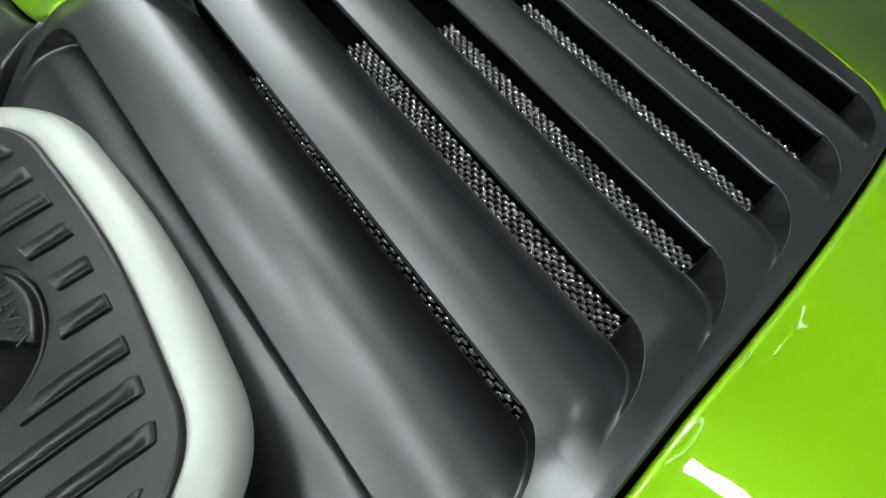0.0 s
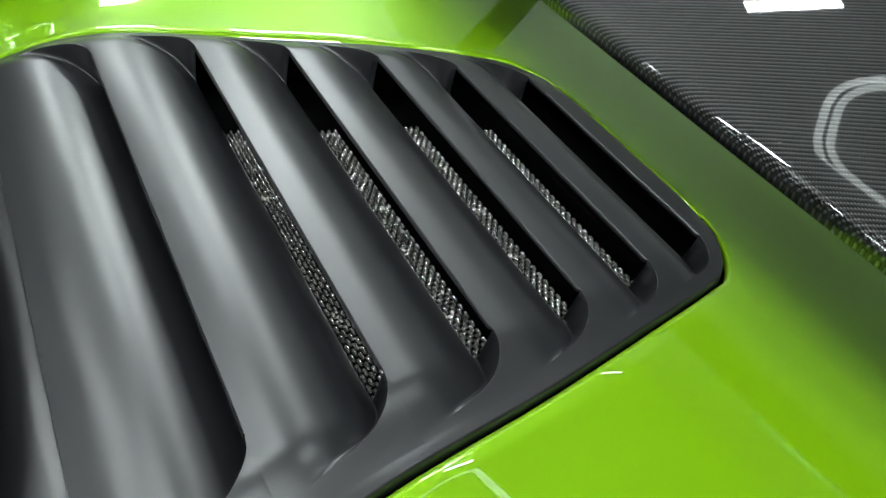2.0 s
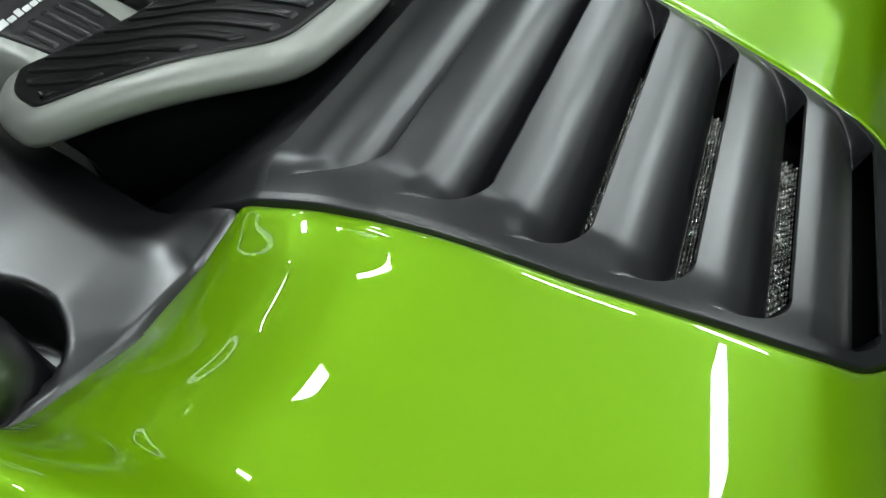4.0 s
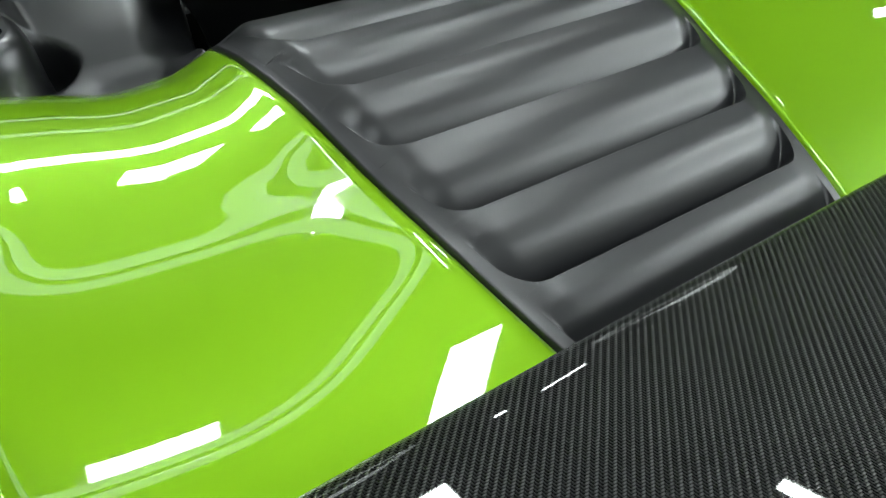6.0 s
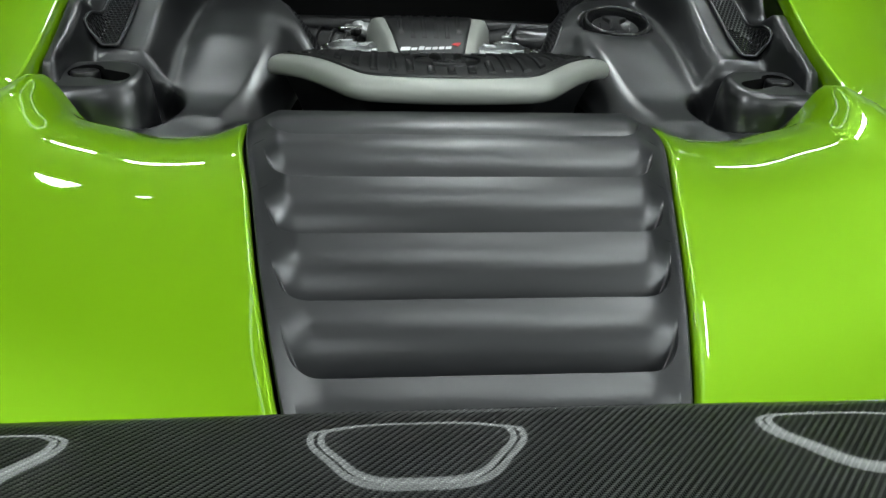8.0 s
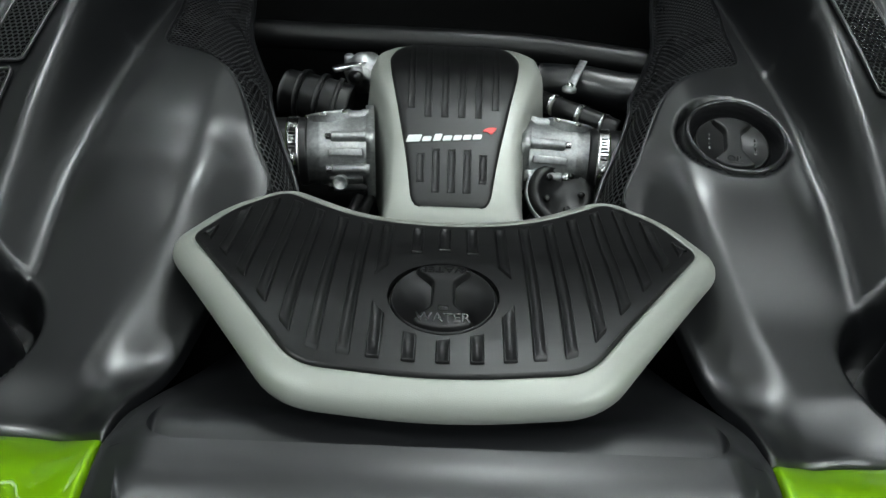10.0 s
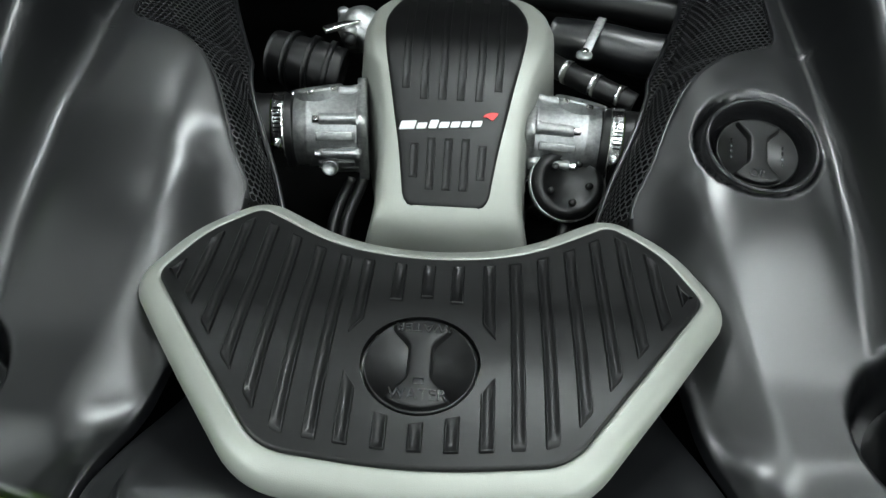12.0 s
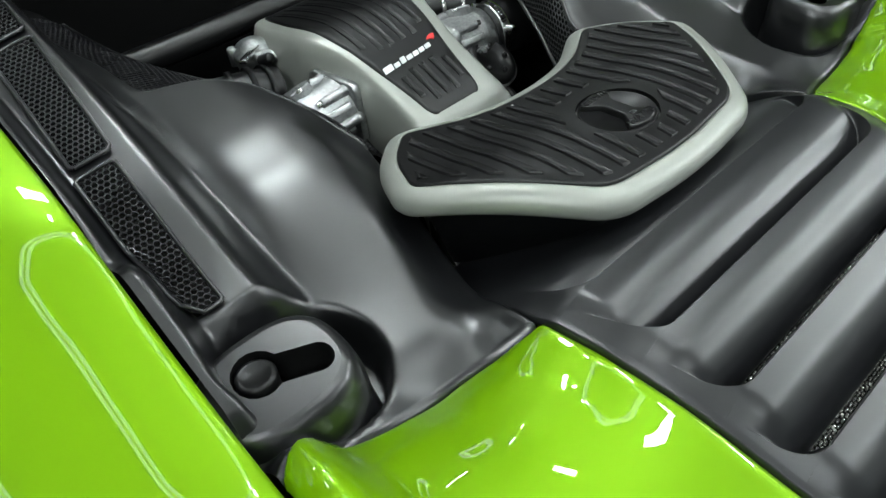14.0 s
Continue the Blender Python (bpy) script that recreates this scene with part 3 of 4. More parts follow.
def grille(cover, corners, mat, flip):
    """A strip of honeycomb in the rail: corners outer rear, inner rear, inner ahead, outer ahead."""
    (a, b, c, d) = [Vector(p) for p in corners]
    length = ((d - a).length + (c - b).length) / 2
    width = ((b - a).length + (c - d).length) / 2
    side = -1 if flip else 1

    def at(u, v, lift):
        p = (a + (b - a) * u) * (1 - v) + (d + (c - d) * u) * v
        return (side * p.x, p.y, cover_z(p.x, p.y) + lift)
    back = grid([[at(u, v, 0.0042) for u in np.linspace(0, 1, 7)] for v in np.linspace(0, 1, 25)])
    part("grille_back", back if flip else flipped(back), MATTE, cover)
    pitch = 0.0072
    vf = hex_lattice(lambda u, v: at(u / width, v / length, 0.0068), lambda u, v: 0.003 < u < width - 0.003 and 0.003 < v < length - 0.003,
                     (0, width), (0, length), pitch, 0.15)
    tagged(part("honeycomb_grille", vf, mat, cover, "black honeycomb grille", smooth=False), kind="stuff")
    pts = [Vector(at(u, v, 0.0056)) for u, v in
           [(0.08, 0), (0.5, 0), (0.92, 0), (1, 0.02)] + [(1, t) for t in np.linspace(0.1, 0.9, 9)] + [(1, 0.98), (0.92, 1), (0.5, 1), (0.08, 1), (0, 0.98)] +
           [(0, t) for t in np.linspace(0.9, 0.1, 9)] + [(0, 0.02), (0.08, 0)]]
    part("grille_rim", tube(pts, 0.0025, 8, cap=False), COVER, cover)


def capsule(a, ra, b, rb, n=14):
    """Outline round two circles joined: a keyhole."""
    a, b = Vector(a), Vector(b)
    d = (b - a).normalized()
    base = math.atan2(d.y, d.x)
    out = []
    open_a = math.asin(min(0.95, rb / ra))
    for k in range(n + 1):
        an = base + open_a + (2 * math.pi - 2 * open_a) * k / n
        out.append(a + Vector((math.cos(an), math.sin(an))) * ra)
    for k in range(n + 1):
        an = base - math.pi / 2 + math.pi * k / n
        out.append(b + Vector((math.cos(an), math.sin(an))) * rb)
    return out


def pod(cover, flip):
    """The strut pod: a flat-topped oval mount with a keyhole, a bolt in it."""
    outline = []
    for k in range(48):
        a = 2 * math.pi * k / 48
        c, s = math.cos(a), math.sin(a)
        p = 2.6
        r = (abs(c) ** p + abs(s) ** p) ** (-1 / p)
        outline.append(Vector((POD[0] + 0.010 + 0.079 * r * c, POD[1] + 0.061 * r * s)))
    def ring(d, z):
        return [Vector((q.x, q.y, z + 0.20 * (q.y - POD[1]) - 0.02 * (q.x - POD[0]))) for q in inset_outline(outline, d)]
    side = loft([ring(-0.016, -0.07), ring(-0.008, -0.02), ring(-0.005, 0.016), ring(-0.001, 0.032), ring(0.003, 0.041), ring(0.008, 0.0460), ring(0.014, 0.0475)],
                cap_top=False, cap_bottom=False)
    hole = capsule((0.549, 0.326), 0.026, (0.495, 0.303), 0.0165)
    bm = bmesh.new()
    rim = [bm.verts.new(q) for q in ring(0.014, 0.0475)]
    inner = [bm.verts.new((q.x, q.y, 0.0475 + 0.20 * (q.y - POD[1]) - 0.02 * (q.x - POD[0]))) for q in hole]
    edges = [bm.edges.new((r[i - 1], r[i])) for r in (rim, inner) for i in range(len(r))]
    bmesh.ops.triangle_fill(bm, edges=edges, use_beauty=True, use_dissolve=False)
    bmesh.ops.recalc_face_normals(bm, faces=bm.faces)
    if sum(f.normal.z for f in bm.faces) < 0:
        bmesh.ops.reverse_faces(bm, faces=bm.faces)
    bm.verts.index_update()
    top = ([tuple(v.co) for v in bm.verts], [tuple(v.index for v in f.verts) for f in bm.faces])
    bm.free()
    m = mirrored if flip else (lambda q: q)
    p = part("strut_pod", m(side), COVER, cover, "satin black strut mount pod with a keyhole opening")
    part("pod_top", m(top), COVER, p)
    lo = [Vector((q.x, q.y, 0.006)) for q in hole]
    hi = [Vector((q.x, q.y, 0.0475 + 0.20 * (q.y - POD[1]) - 0.02 * (q.x - POD[0]))) for q in hole]
    part("keyhole", m(loft([[v for v in reversed(lo)], [v for v in reversed(hi)]], cap_top=False)), MATTE, p)
    at = Matrix.Translation((0.551, 0.327, 0.021))
    cap = lathe([(0.021, 0), (0.021, 0.026), (0.0195, 0.0285), (0.016, 0.029), (0.014, 0.0275), (0.0005, 0.0272)], 28)
    part("bolt_cap", m(moved(cap, at)), RUBBER, p, "black round strut bolt cap")
    nut = lathe([(0.008, 0), (0.008, 0.014), (0.006, 0.016)], 6)
    part("nut", m(moved(nut, Matrix.Translation((0.505, 0.307, 0.008)))), GLOSS, p)


def side_cover(flip):
    side = "driver side" if flip else "passenger side"
    cover = thing("side_cover", "sculpted satin black plastic engine bay side cover with honeycomb grilles", "engine cover", "side covers")
    vf = cover_mesh(not flip)
    part("shell", mirrored(vf) if flip else vf, COVER, cover)
    vs = list(np.linspace(0.565, 1.2, 60))
    rows = [[(Vector(mesh_point(u, v)) - Vector((-0.002, 0, 0.005))) for u in np.linspace(0, 1.15, 14)] for v in vs]
    back = grid(rows)
    part("mesh_back", mirrored(back) if flip else back, MATTE, cover)
    us = np.linspace(0, 1.15, 24)

    @functools.lru_cache(maxsize=None)
    def girth(v):
        """Distance over the sheet from its lower edge, for each of us."""
        p = np.array([mesh_point(float(u), v) for u in us])
        steps = np.linalg.norm(np.diff(p, axis=0), axis=1)
        return np.concatenate(([0.0], np.cumsum(steps[::-1])))

    def on_sheet(w, v):
        return mesh_point(float(np.interp(w, girth(round(v, 4)), us[::-1])), v)
    lat = hex_lattice(on_sheet, lambda w, v: 0 <= w < girth(round(v, 4))[-1], (0, 0.26), (0.572, 1.15), 0.0078, 0.15)
    tagged(part("honeycomb_sheet", mirrored(lat) if flip else flipped(lat), DARKMESH, cover, "black honeycomb mesh sheet rolling down to the engine", smooth=False), kind="stuff")
    edge = spline([mesh_point(0, v) for v in np.linspace(0.567, 1.2, 40)], 2)
    e = tube([(p.x, p.y, p.z + 0.001) for p in edge], 0.0022, 8)
    part("mesh_edge", mirrored(e) if flip else e, COVER, cover)
    low = spline([mesh_point(1.13, v) for v in np.linspace(0.567, 1.2, 40)], 2)
    e = tube(low, 0.0030, 8)
    part("mesh_lower_edge", mirrored(e) if flip else e, COVER, cover)
    for corners in (((0.572, 0.413), (0.526, 0.413), (0.522, 0.606), (0.570, 0.602)), ((0.565, 0.616), (0.516, 0.620), (0.500, 0.82), (0.556, 0.81)),
                    ((0.556, 0.826), (0.500, 0.836), (0.49, 1.0), (0.55, 0.99))):
        grille(cover, corners, DARKMESH, flip)
    pod(cover, flip)
    return cover


side_cover(True)
side_cover(False)


# ---- tank cover with its rubber mat ----
def mat_outline():
    right = [(0.0, 0.460), (0.095, 0.474), (0.190, 0.534), (0.243, 0.488), (0.274, 0.416), (0.210, 0.328), (0.131, 0.2285), (0.0, 0.215)]
    pts = right + [(-x, y) for x, y in reversed(right[1:-1])]
    return list(reversed(pts))


def sheet_with_hole(outer, cx, cy, r, lift, low):
    """A bent sheet inside an outline, with a round hole and its wall; it is cut into strips to follow the bend."""
    bm = bmesh.new()
    rim = [bm.verts.new((q.x, q.y, 0)) for q in outer]
    hole = [bm.verts.new((cx + r * math.cos(2 * math.pi * k / 48), cy + r * math.sin(2 * math.pi * k / 48), 0)) for k in range(48)]
    edges = [bm.edges.new((q[i - 1], q[i])) for q in (rim, hole) for i in range(len(q))]
    bmesh.ops.triangle_fill(bm, edges=edges, use_beauty=True, use_dissolve=False)
    for y in np.linspace(0.225, 0.525, 31):
        bmesh.ops.bisect_plane(bm, geom=list(bm.verts) + list(bm.edges) + list(bm.faces), plane_co=(0, float(y), 0), plane_no=(0, 1, 0), dist=1e-6)
    bm.normal_update()
    if sum(f.normal.z for f in bm.faces) < 0:
        bmesh.ops.reverse_faces(bm, faces=bm.faces)
    for v in bm.verts:
        v.co.z = lift + TANK_BEND(v.co.y)
    wall = []
    for k in range(49):
        a = 2 * math.pi * k / 48
        x, y = cx + r * math.cos(a), cy + r * math.sin(a)
        wall.append((bm.verts.new((x, y, lift + TANK_BEND(y))), bm.verts.new((x, y, low))))
    for p, q in zip(wall, wall[1:]):
        bm.faces.new((p[0], q[0], q[1], p[1]))
    bm.verts.index_update()
    out = ([tuple(v.co) for v in bm.verts], [tuple(v.index for v in f.verts) for f in bm.faces])
    bm.free()
    return out


def rib_mesh(x, end, start):
    """A raised rib of the mat with a hollow top, bent with the mat; end(x) and start(x) give where it stops."""
    profile = ((-0.0064, -0.0004), (-0.0059, 0.0022), (-0.0051, 0.0031), (-0.0043, 0.0029), (-0.0034, 0.0011), (0.0034, 0.0011),
               (0.0043, 0.0029), (0.0051, 0.0031), (0.0059, 0.0022), (0.0064, -0.0004))
    rows = []
    n = max(4, int((end(x) - start(x)) / 0.012))
    for t in [0.0, 0.008, 0.025] + list(np.linspace(0.06, 0.94, n)) + [0.975, 0.992, 1.0]:
        tip = min(t, 1 - t)
        row = []
        for dx, dz in profile:
            px = x + dx * (0.86 if tip == 0 else 0.95 if tip < 0.02 else 1.0)
            y0, y1 = start(px), end(px)
            y = y0 + (y1 - y0) * t
            h = -0.0004 if tip == 0 else 0.0028 if tip < 0.03 and dz > 0 else dz
            row.append((px, y, 0.0628 + h + TANK_BEND(y)))
        rows.append(row)
    return flipped(grid(rows))


TANK_BEND = curve_of([(0.18, -0.001), (0.2285, 0.005), (0.27, 0.011), (0.32, 0.014), (0.37, 0.011), (0.418, 0.004), (0.47, -0.001), (0.54, -0.007)])


def tank_cover():
    t = thing("tank_cover", "silver painted coolant tank cover with a ribbed black rubber top", "engine cover")
    radii = []
    for x, y in mat_outline():
        a = abs(x)
        radii.append(0.2 if a < 0.001 else 0.10 if abs(a - 0.095) < 0.001 else 0.018 if abs(a - 0.190) < 0.001 else 0.03 if abs(a - 0.243) < 0.001
                     else 0.017 if abs(a - 0.274) < 0.001 else 0.05 if abs(a - 0.210) < 0.001 else 0.028)
    ccw = rounded_outline(mat_outline(), radii, 7)
    area = sum(ccw[i - 1].x * ccw[i].y - ccw[i].x * ccw[i - 1].y for i in range(len(ccw)))
    if area < 0:
        ccw = list(reversed(ccw))

    def ring(d, z):
        return [Vector((q.x, q.y, z + TANK_BEND(q.y))) for q in inset_outline(ccw, d)]
    shell = loft([ring(-0.004, 0.027), ring(-0.011, 0.0275), ring(-0.016, 0.0290), ring(-0.0195, 0.0335), ring(-0.0205, 0.0390), ring(-0.0200, 0.0440), ring(-0.0185, 0.0485), ring(-0.0155, 0.0530),
                  ring(-0.011, 0.0565), ring(-0.005, 0.0590), ring(0.0005, 0.0604), ring(0.0036, 0.0606), ring(0.0048, 0.0585), ring(0.008, 0.058)])
    part("shell", shell, SILVER, t)
    part("tank_body", loft([ring(0.050, -0.10), ring(0.030, -0.02), ring(0.012, 0.018), ring(0.006, 0.0268)], cap_top=False), COVER, t, "black plastic tank under the cover")
    mat = loft([ring(0.0054, 0.056), ring(0.0050, 0.0605), ring(0.0060, 0.0622), ring(0.008, 0.0628)], cap_top=False)
    m = part("rubber_mat", mat, RUBBER, t, "ribbed black rubber mat")
    part("mat_top", sheet_with_hole(ring(0.008, 0.0628), 0.0, 0.320, 0.0530, 0.0628, 0.0680), RUBBER, m, smooth=False)
    sheet = inset_outline(ccw, 0.018)

    def crossing(x, pick):
        """Where the line at x leaves the inner outline of the mat, at the front or the back."""
        ys = []
        for p, q in zip(sheet, sheet[1:] + sheet[:1]):
            if (p.x - x) * (q.x - x) <= 0 and abs(p.x - q.x) > 1e-9:
                ys.append(p.y + (q.y - p.y) * (x - p.x) / (q.x - p.x))
        return pick(ys) if ys else 0.42

    def back(x):
        return crossing(x, max)

    def front(x):
        return crossing(x, min)
    for x in (0.086, 0.114, 0.142, 0.170, 0.198, 0.225):
        for side in (1, -1):
            part("rib", rib_mesh(side * x, back, front), RUBBER, m)
    for x in (0.251, -0.251):
        part("rib", rib_mesh(x, lambda q: min(back(q), 0.446), lambda q: max(front(q), 0.400)), RUBBER, m)
    for x, stop in ((0.060, 0.358), (-0.062, 0.357), (0.029, 0.393), (-0.029, 0.393), (0.0, 0.399)):
        slant = 0.0 if abs(x) < 0.05 else 1.6 * (1 if x > 0 else -1)
        part("rib", rib_mesh(x, back, lambda q, x=x, stop=stop, slant=slant: stop + slant * (x - q)), RUBBER, m)
    for x, stop in ((0.060, 0.299), (-0.060, 0.299), (0.031, 0.267), (-0.029, 0.267), (0.001, 0.260)):
        slant = 0.25 if abs(x) < 0.05 else 1.4
        part("rib", rib_mesh(x, lambda q, x=x, stop=stop, slant=slant: stop + slant * (q - x) * (1 if x > 0 else -1), front), RUBBER, m)
    return t


def text_mesh(words, size, depth, at):
    """Raised letters as a mesh in the plane, placed by at."""
    cu = bpy.data.curves.new("letters", "FONT")
    cu.body, cu.size, cu.extrude, cu.align_x, cu.align_y = words, size, depth, "CENTER", "CENTER"
    ob = bpy.data.objects.new("letters", cu)
    me = bpy.data.meshes.new_from_object(ob)
    vf = ([tuple(at @ v.co) for v in me.vertices], [tuple(p.vertices) for p in me.polygons])
    bpy.data.objects.remove(ob)
    bpy.data.meshes.remove(me)
    return vf


def twist_cap(parent, name, label, at, radius, words, turn):
    """A round screw cap: two sunk flats with a waisted bar standing between them."""
    r = radius
    c = part(name, lathe([(r, -0.010), (r, 0.0005), (r * 0.985, 0.0018), (r * 0.955, 0.0018), (r * 0.94, 0.0006), (0.001, 0.0003)], 56), RUBBER, parent, label)
    c.location = at
    c.rotation_euler = (0, 0, radians(turn))

    def half(v):
        flare = 0.21 + 0.34 * smooth01((abs(v) - 0.28) / 0.55)
        return min(flare, math.sqrt(max(0.0, 0.93 ** 2 - v * v)) + 0.004)
    vs = [float(v) for v in np.linspace(-0.925, 0.925, 33)]
    o = [Vector((half(v) * r, v * r)) for v in vs] + [Vector((-half(v) * r, v * r)) for v in reversed(vs)]
    rings = []
    for d, z in ((-0.0012, 0.0), (0.0, 0.006), (0.0006, 0.0076), (0.0018, 0.0084), (0.0030, 0.0086)):
        rings.append([Vector((q.x, q.y, z * (1 - 0.25 * smooth01((abs(q.y) / r - 0.5) / 0.4)))) for q in inset_outline(o, d)])
    g = part("grip", loft(rings, cap_bottom=False), RUBBER, c)
    part("letters", text_mesh(words, r * 0.29, 0.0005, pose(0, -r * 0.71, 0.0076, 8)), GLOSS, g, "raised word on the cap", smooth=False)
    if words == "WATER":
        part("letters", text_mesh(words, r * 0.29, 0.0005, pose(0, 0, 0, 0, 0, 180) @ pose(0, -r * 0.71, 0.0076, 8)), GLOSS, g, "raised word on the cap", smooth=False)
        frame_ = rounded_outline([(-0.1 * r, -0.52 * r), (0.1 * r, -0.52 * r), (0.1 * r, -0.38 * r), (-0.1 * r, -0.38 * r)], 0.001, 2)
        part("pictogram", loft([[Vector((q.x, q.y, 0.0080)) for q in frame_], [Vector((q.x, q.y, 0.0090)) for q in inset_outline(frame_, 0.0003)]]), GLOSS, g)
    else:
        for s in (-1, 1):
            for k in range(4):
                part("moulded_mark", placed(bar((0.0022, 0.005, 0.0008), 0.0002, 1), pose(s * r * 0.62, (k - 1.5) * 0.0075, 0.0008)), GLOSS, c)
    return c


tank = tank_cover()
twist_cap(tank, "coolant_cap", "round black coolant cap with a waisted grip", (0.0, 0.320, 0.0715), 0.0505, "WATER", 0)


# ---- oil filler ----
def oil_filler():
    o = thing("oil_filler", "gloss black raised oil filler collar in the side cover", "oil filler", at=(0.360, 0.654, 0.010))
    o.rotation_euler = (radians(19), 0, 0)
    part("collar", lathe([(r * 0.88, z) for r, z in ((0.097, 0.034), (0.089, 0.050), (0.083, 0.064), (0.0785, 0.080), (0.0755, 0.092), (0.0735, 0.0995), (0.0718, 0.1035), (0.0695, 0.1055),
                                                     (0.0672, 0.1050), (0.0655, 0.1025), (0.0640, 0.096), (0.0620, 0.082), (0.0605, 0.070), (0.03, 0.068))], 72, cap=False), GLOSS, o)
    part("well", lathe([(0.06, 0.060), (0.02, 0.058)], 32), MATTE, o)
    return o


twist_cap(oil_filler(), "oil_cap", "round black oil cap with a waisted grip", (-0.001, -0.002, 0.088), 0.046, "OIL", -8)


# ---- engine ----
TOP = curve_of([(0.60, -0.045), (0.645, -0.017), (0.73, 0.025), (0.80, 0.058), (0.87, 0.074), (0.95, 0.066), (1.05, 0.044), (1.12, 0.02)])
INSERT = curve_of([(0.645, 0.056), (0.70, 0.065), (0.78, 0.082), (0.87, 0.099), (0.93, 0.104), (1.0, 0.096), (1.06, 0.078)])
BODY = curve_of([(0.60, 0.110), (0.625, 0.100), (0.65, 0.0965), (0.72, 0.098), (0.80, 0.112), (0.88, 0.136), (0.95, 0.140), (1.04, 0.122), (1.10, 0.09)])


def engine_cover():
    e = thing("plenum_cover", "silver painted engine plenum cover with a black ribbed inlay", "engine cover", at=(0.010, 0, 0))
    rows = []
    for y in [0.602, 0.606, 0.615] + list(np.linspace(0.63, 1.08, 40)) + [1.09, 1.10]:
        w = BODY(y)
        z = TOP(y) - (0.05 if y < 0.604 else 0.02 if y < 0.61 else 0.006 if y < 0.62 else 0.0)
        row = []
        for t in [-1.12, -1.08, -1.04, -1.0, -0.97, -0.93, -0.88, -0.8] + list(np.linspace(-0.7, 0.7, 15)) + [0.8, 0.88, 0.93, 0.97, 1.0, 1.04, 1.08, 1.12]:
            a = abs(t)
            d = 0.0 if a < 0.8 else 0.004 * ((a - 0.8) / 0.13) ** 2 if a < 0.93 else 0.004 + 0.018 * ((a - 0.93) / 0.07) if a <= 1.0 else 0.022 + 1.2 * (a - 1.0)
            row.append((t * w, y, z - d))
        rows.append(row)
    part("shell", grid(rows), SILVER, e)
    rows = []
    ys = [0.632, 0.634, 0.639] + list(np.linspace(0.647, 1.04, 35)) + [1.052, 1.058, 1.06]
    for i, y in enumerate(ys):
        q = min(1.0, (y - 0.632) / 0.016)
        w = INSERT(y) * (0.80 + 0.20 * math.sqrt(max(0, 1 - (1 - q) ** 2)))
        edge = 0.002 if i in (0, len(ys) - 1) else 0.0
        rows.append([(t * w - 0.004, y, TOP(y) + 0.0035 - edge - (0.004 if abs(t) > 0.995 else 0.001 if abs(t) > 0.97 else 0.0))
                     for t in [-1, -0.975, -0.94] + list(np.linspace(-0.85, 0.85, 13)) + [0.94, 0.975, 1]])
    ins = part("inlay", grid(rows), RUBBER, e, "black ribbed rubber inlay")
    for count, step, y0, y1 in ((5, 0.0215, 0.650, 0.714), (6, 0.0245, 0.766, 1.035)):
        for k in range(count):
            x = (k - (count - 1) / 2) * step
            outer = k in (0, count - 1)
            pts = [(x * (1 + 0.6 * (y - y0)) - 0.004, y) for y in np.linspace(y0 + (0.014 if outer else 0.0), y1 - (0.008 if outer else 0.0), 12)]
            pts = [(pts[0][0], pts[0][1] - 0.0012)] + pts + [(pts[-1][0], pts[-1][1] + 0.0012)]
            rows = []
            for i, (px, py) in enumerate(pts):
                tip = i in (0, len(pts) - 1)
                cap = i in (1, len(pts) - 2)
                rows.append([(px + dx * (0.9 if tip else 1), py, TOP(py) + 0.0035 + (-0.0004 if tip else max(dz, 0.0018) if cap and dz > 0 else dz)) for dx, dz in
                             ((-0.0056, -0.0004), (-0.0051, 0.0016), (-0.0044, 0.0022), (-0.0034, 0.0009), (0.0034, 0.0009), (0.0044, 0.0022), (0.0051, 0.0016), (0.0056, -0.0004))])
            part("rib", grid(rows), RUBBER, ins)
    # maker's mark as plain shapes
    tilt = math.degrees(math.atan2(TOP(0.745) - TOP(0.72), 0.025))
    m = pose(-0.004, 0.7335, TOP(0.7335) + 0.0050, tilt) @ pose(0, 0, 0, 0, 0, 5)
    for x, w, h in ((-0.0575, 0.020, 0.012), (-0.0385, 0.0125, 0.0085), (-0.0235, 0.011, 0.012), (-0.009, 0.0125, 0.0085), (0.0055, 0.0115, 0.0085), (0.0195, 0.0115, 0.0085),
                    (0.034, 0.0125, 0.0085)):
        q = rounded_outline([(x - w / 2, -0.006), (x + w / 2, -0.006), (x + w / 2 + h * 0.35, h - 0.006), (x - w / 2 + h * 0.35, h - 0.006)], 0.0015, 2)
        part("badge_bar", moved(loft([[Vector((p.x, p.y, -0.0004)) for p in q], [Vector((p.x, p.y, 0.0005)) for p in q]]), m), WHITE, ins, "white badge bar", smooth=False)
    sw = rounded_outline([(0.043, 0.007), (0.050, 0.0075), (0.056, 0.001), (0.066, 0.013), (0.056, 0.0145), (0.047, 0.012)], 0.004, 4)
    part("badge_flash", moved(loft([[Vector((q.x, q.y, -0.0004)) for q in sw], [Vector((q.x, q.y, 0.0006)) for q in sw]]), m), RED, ins, "red badge flash", smooth=False)


engine_cover()


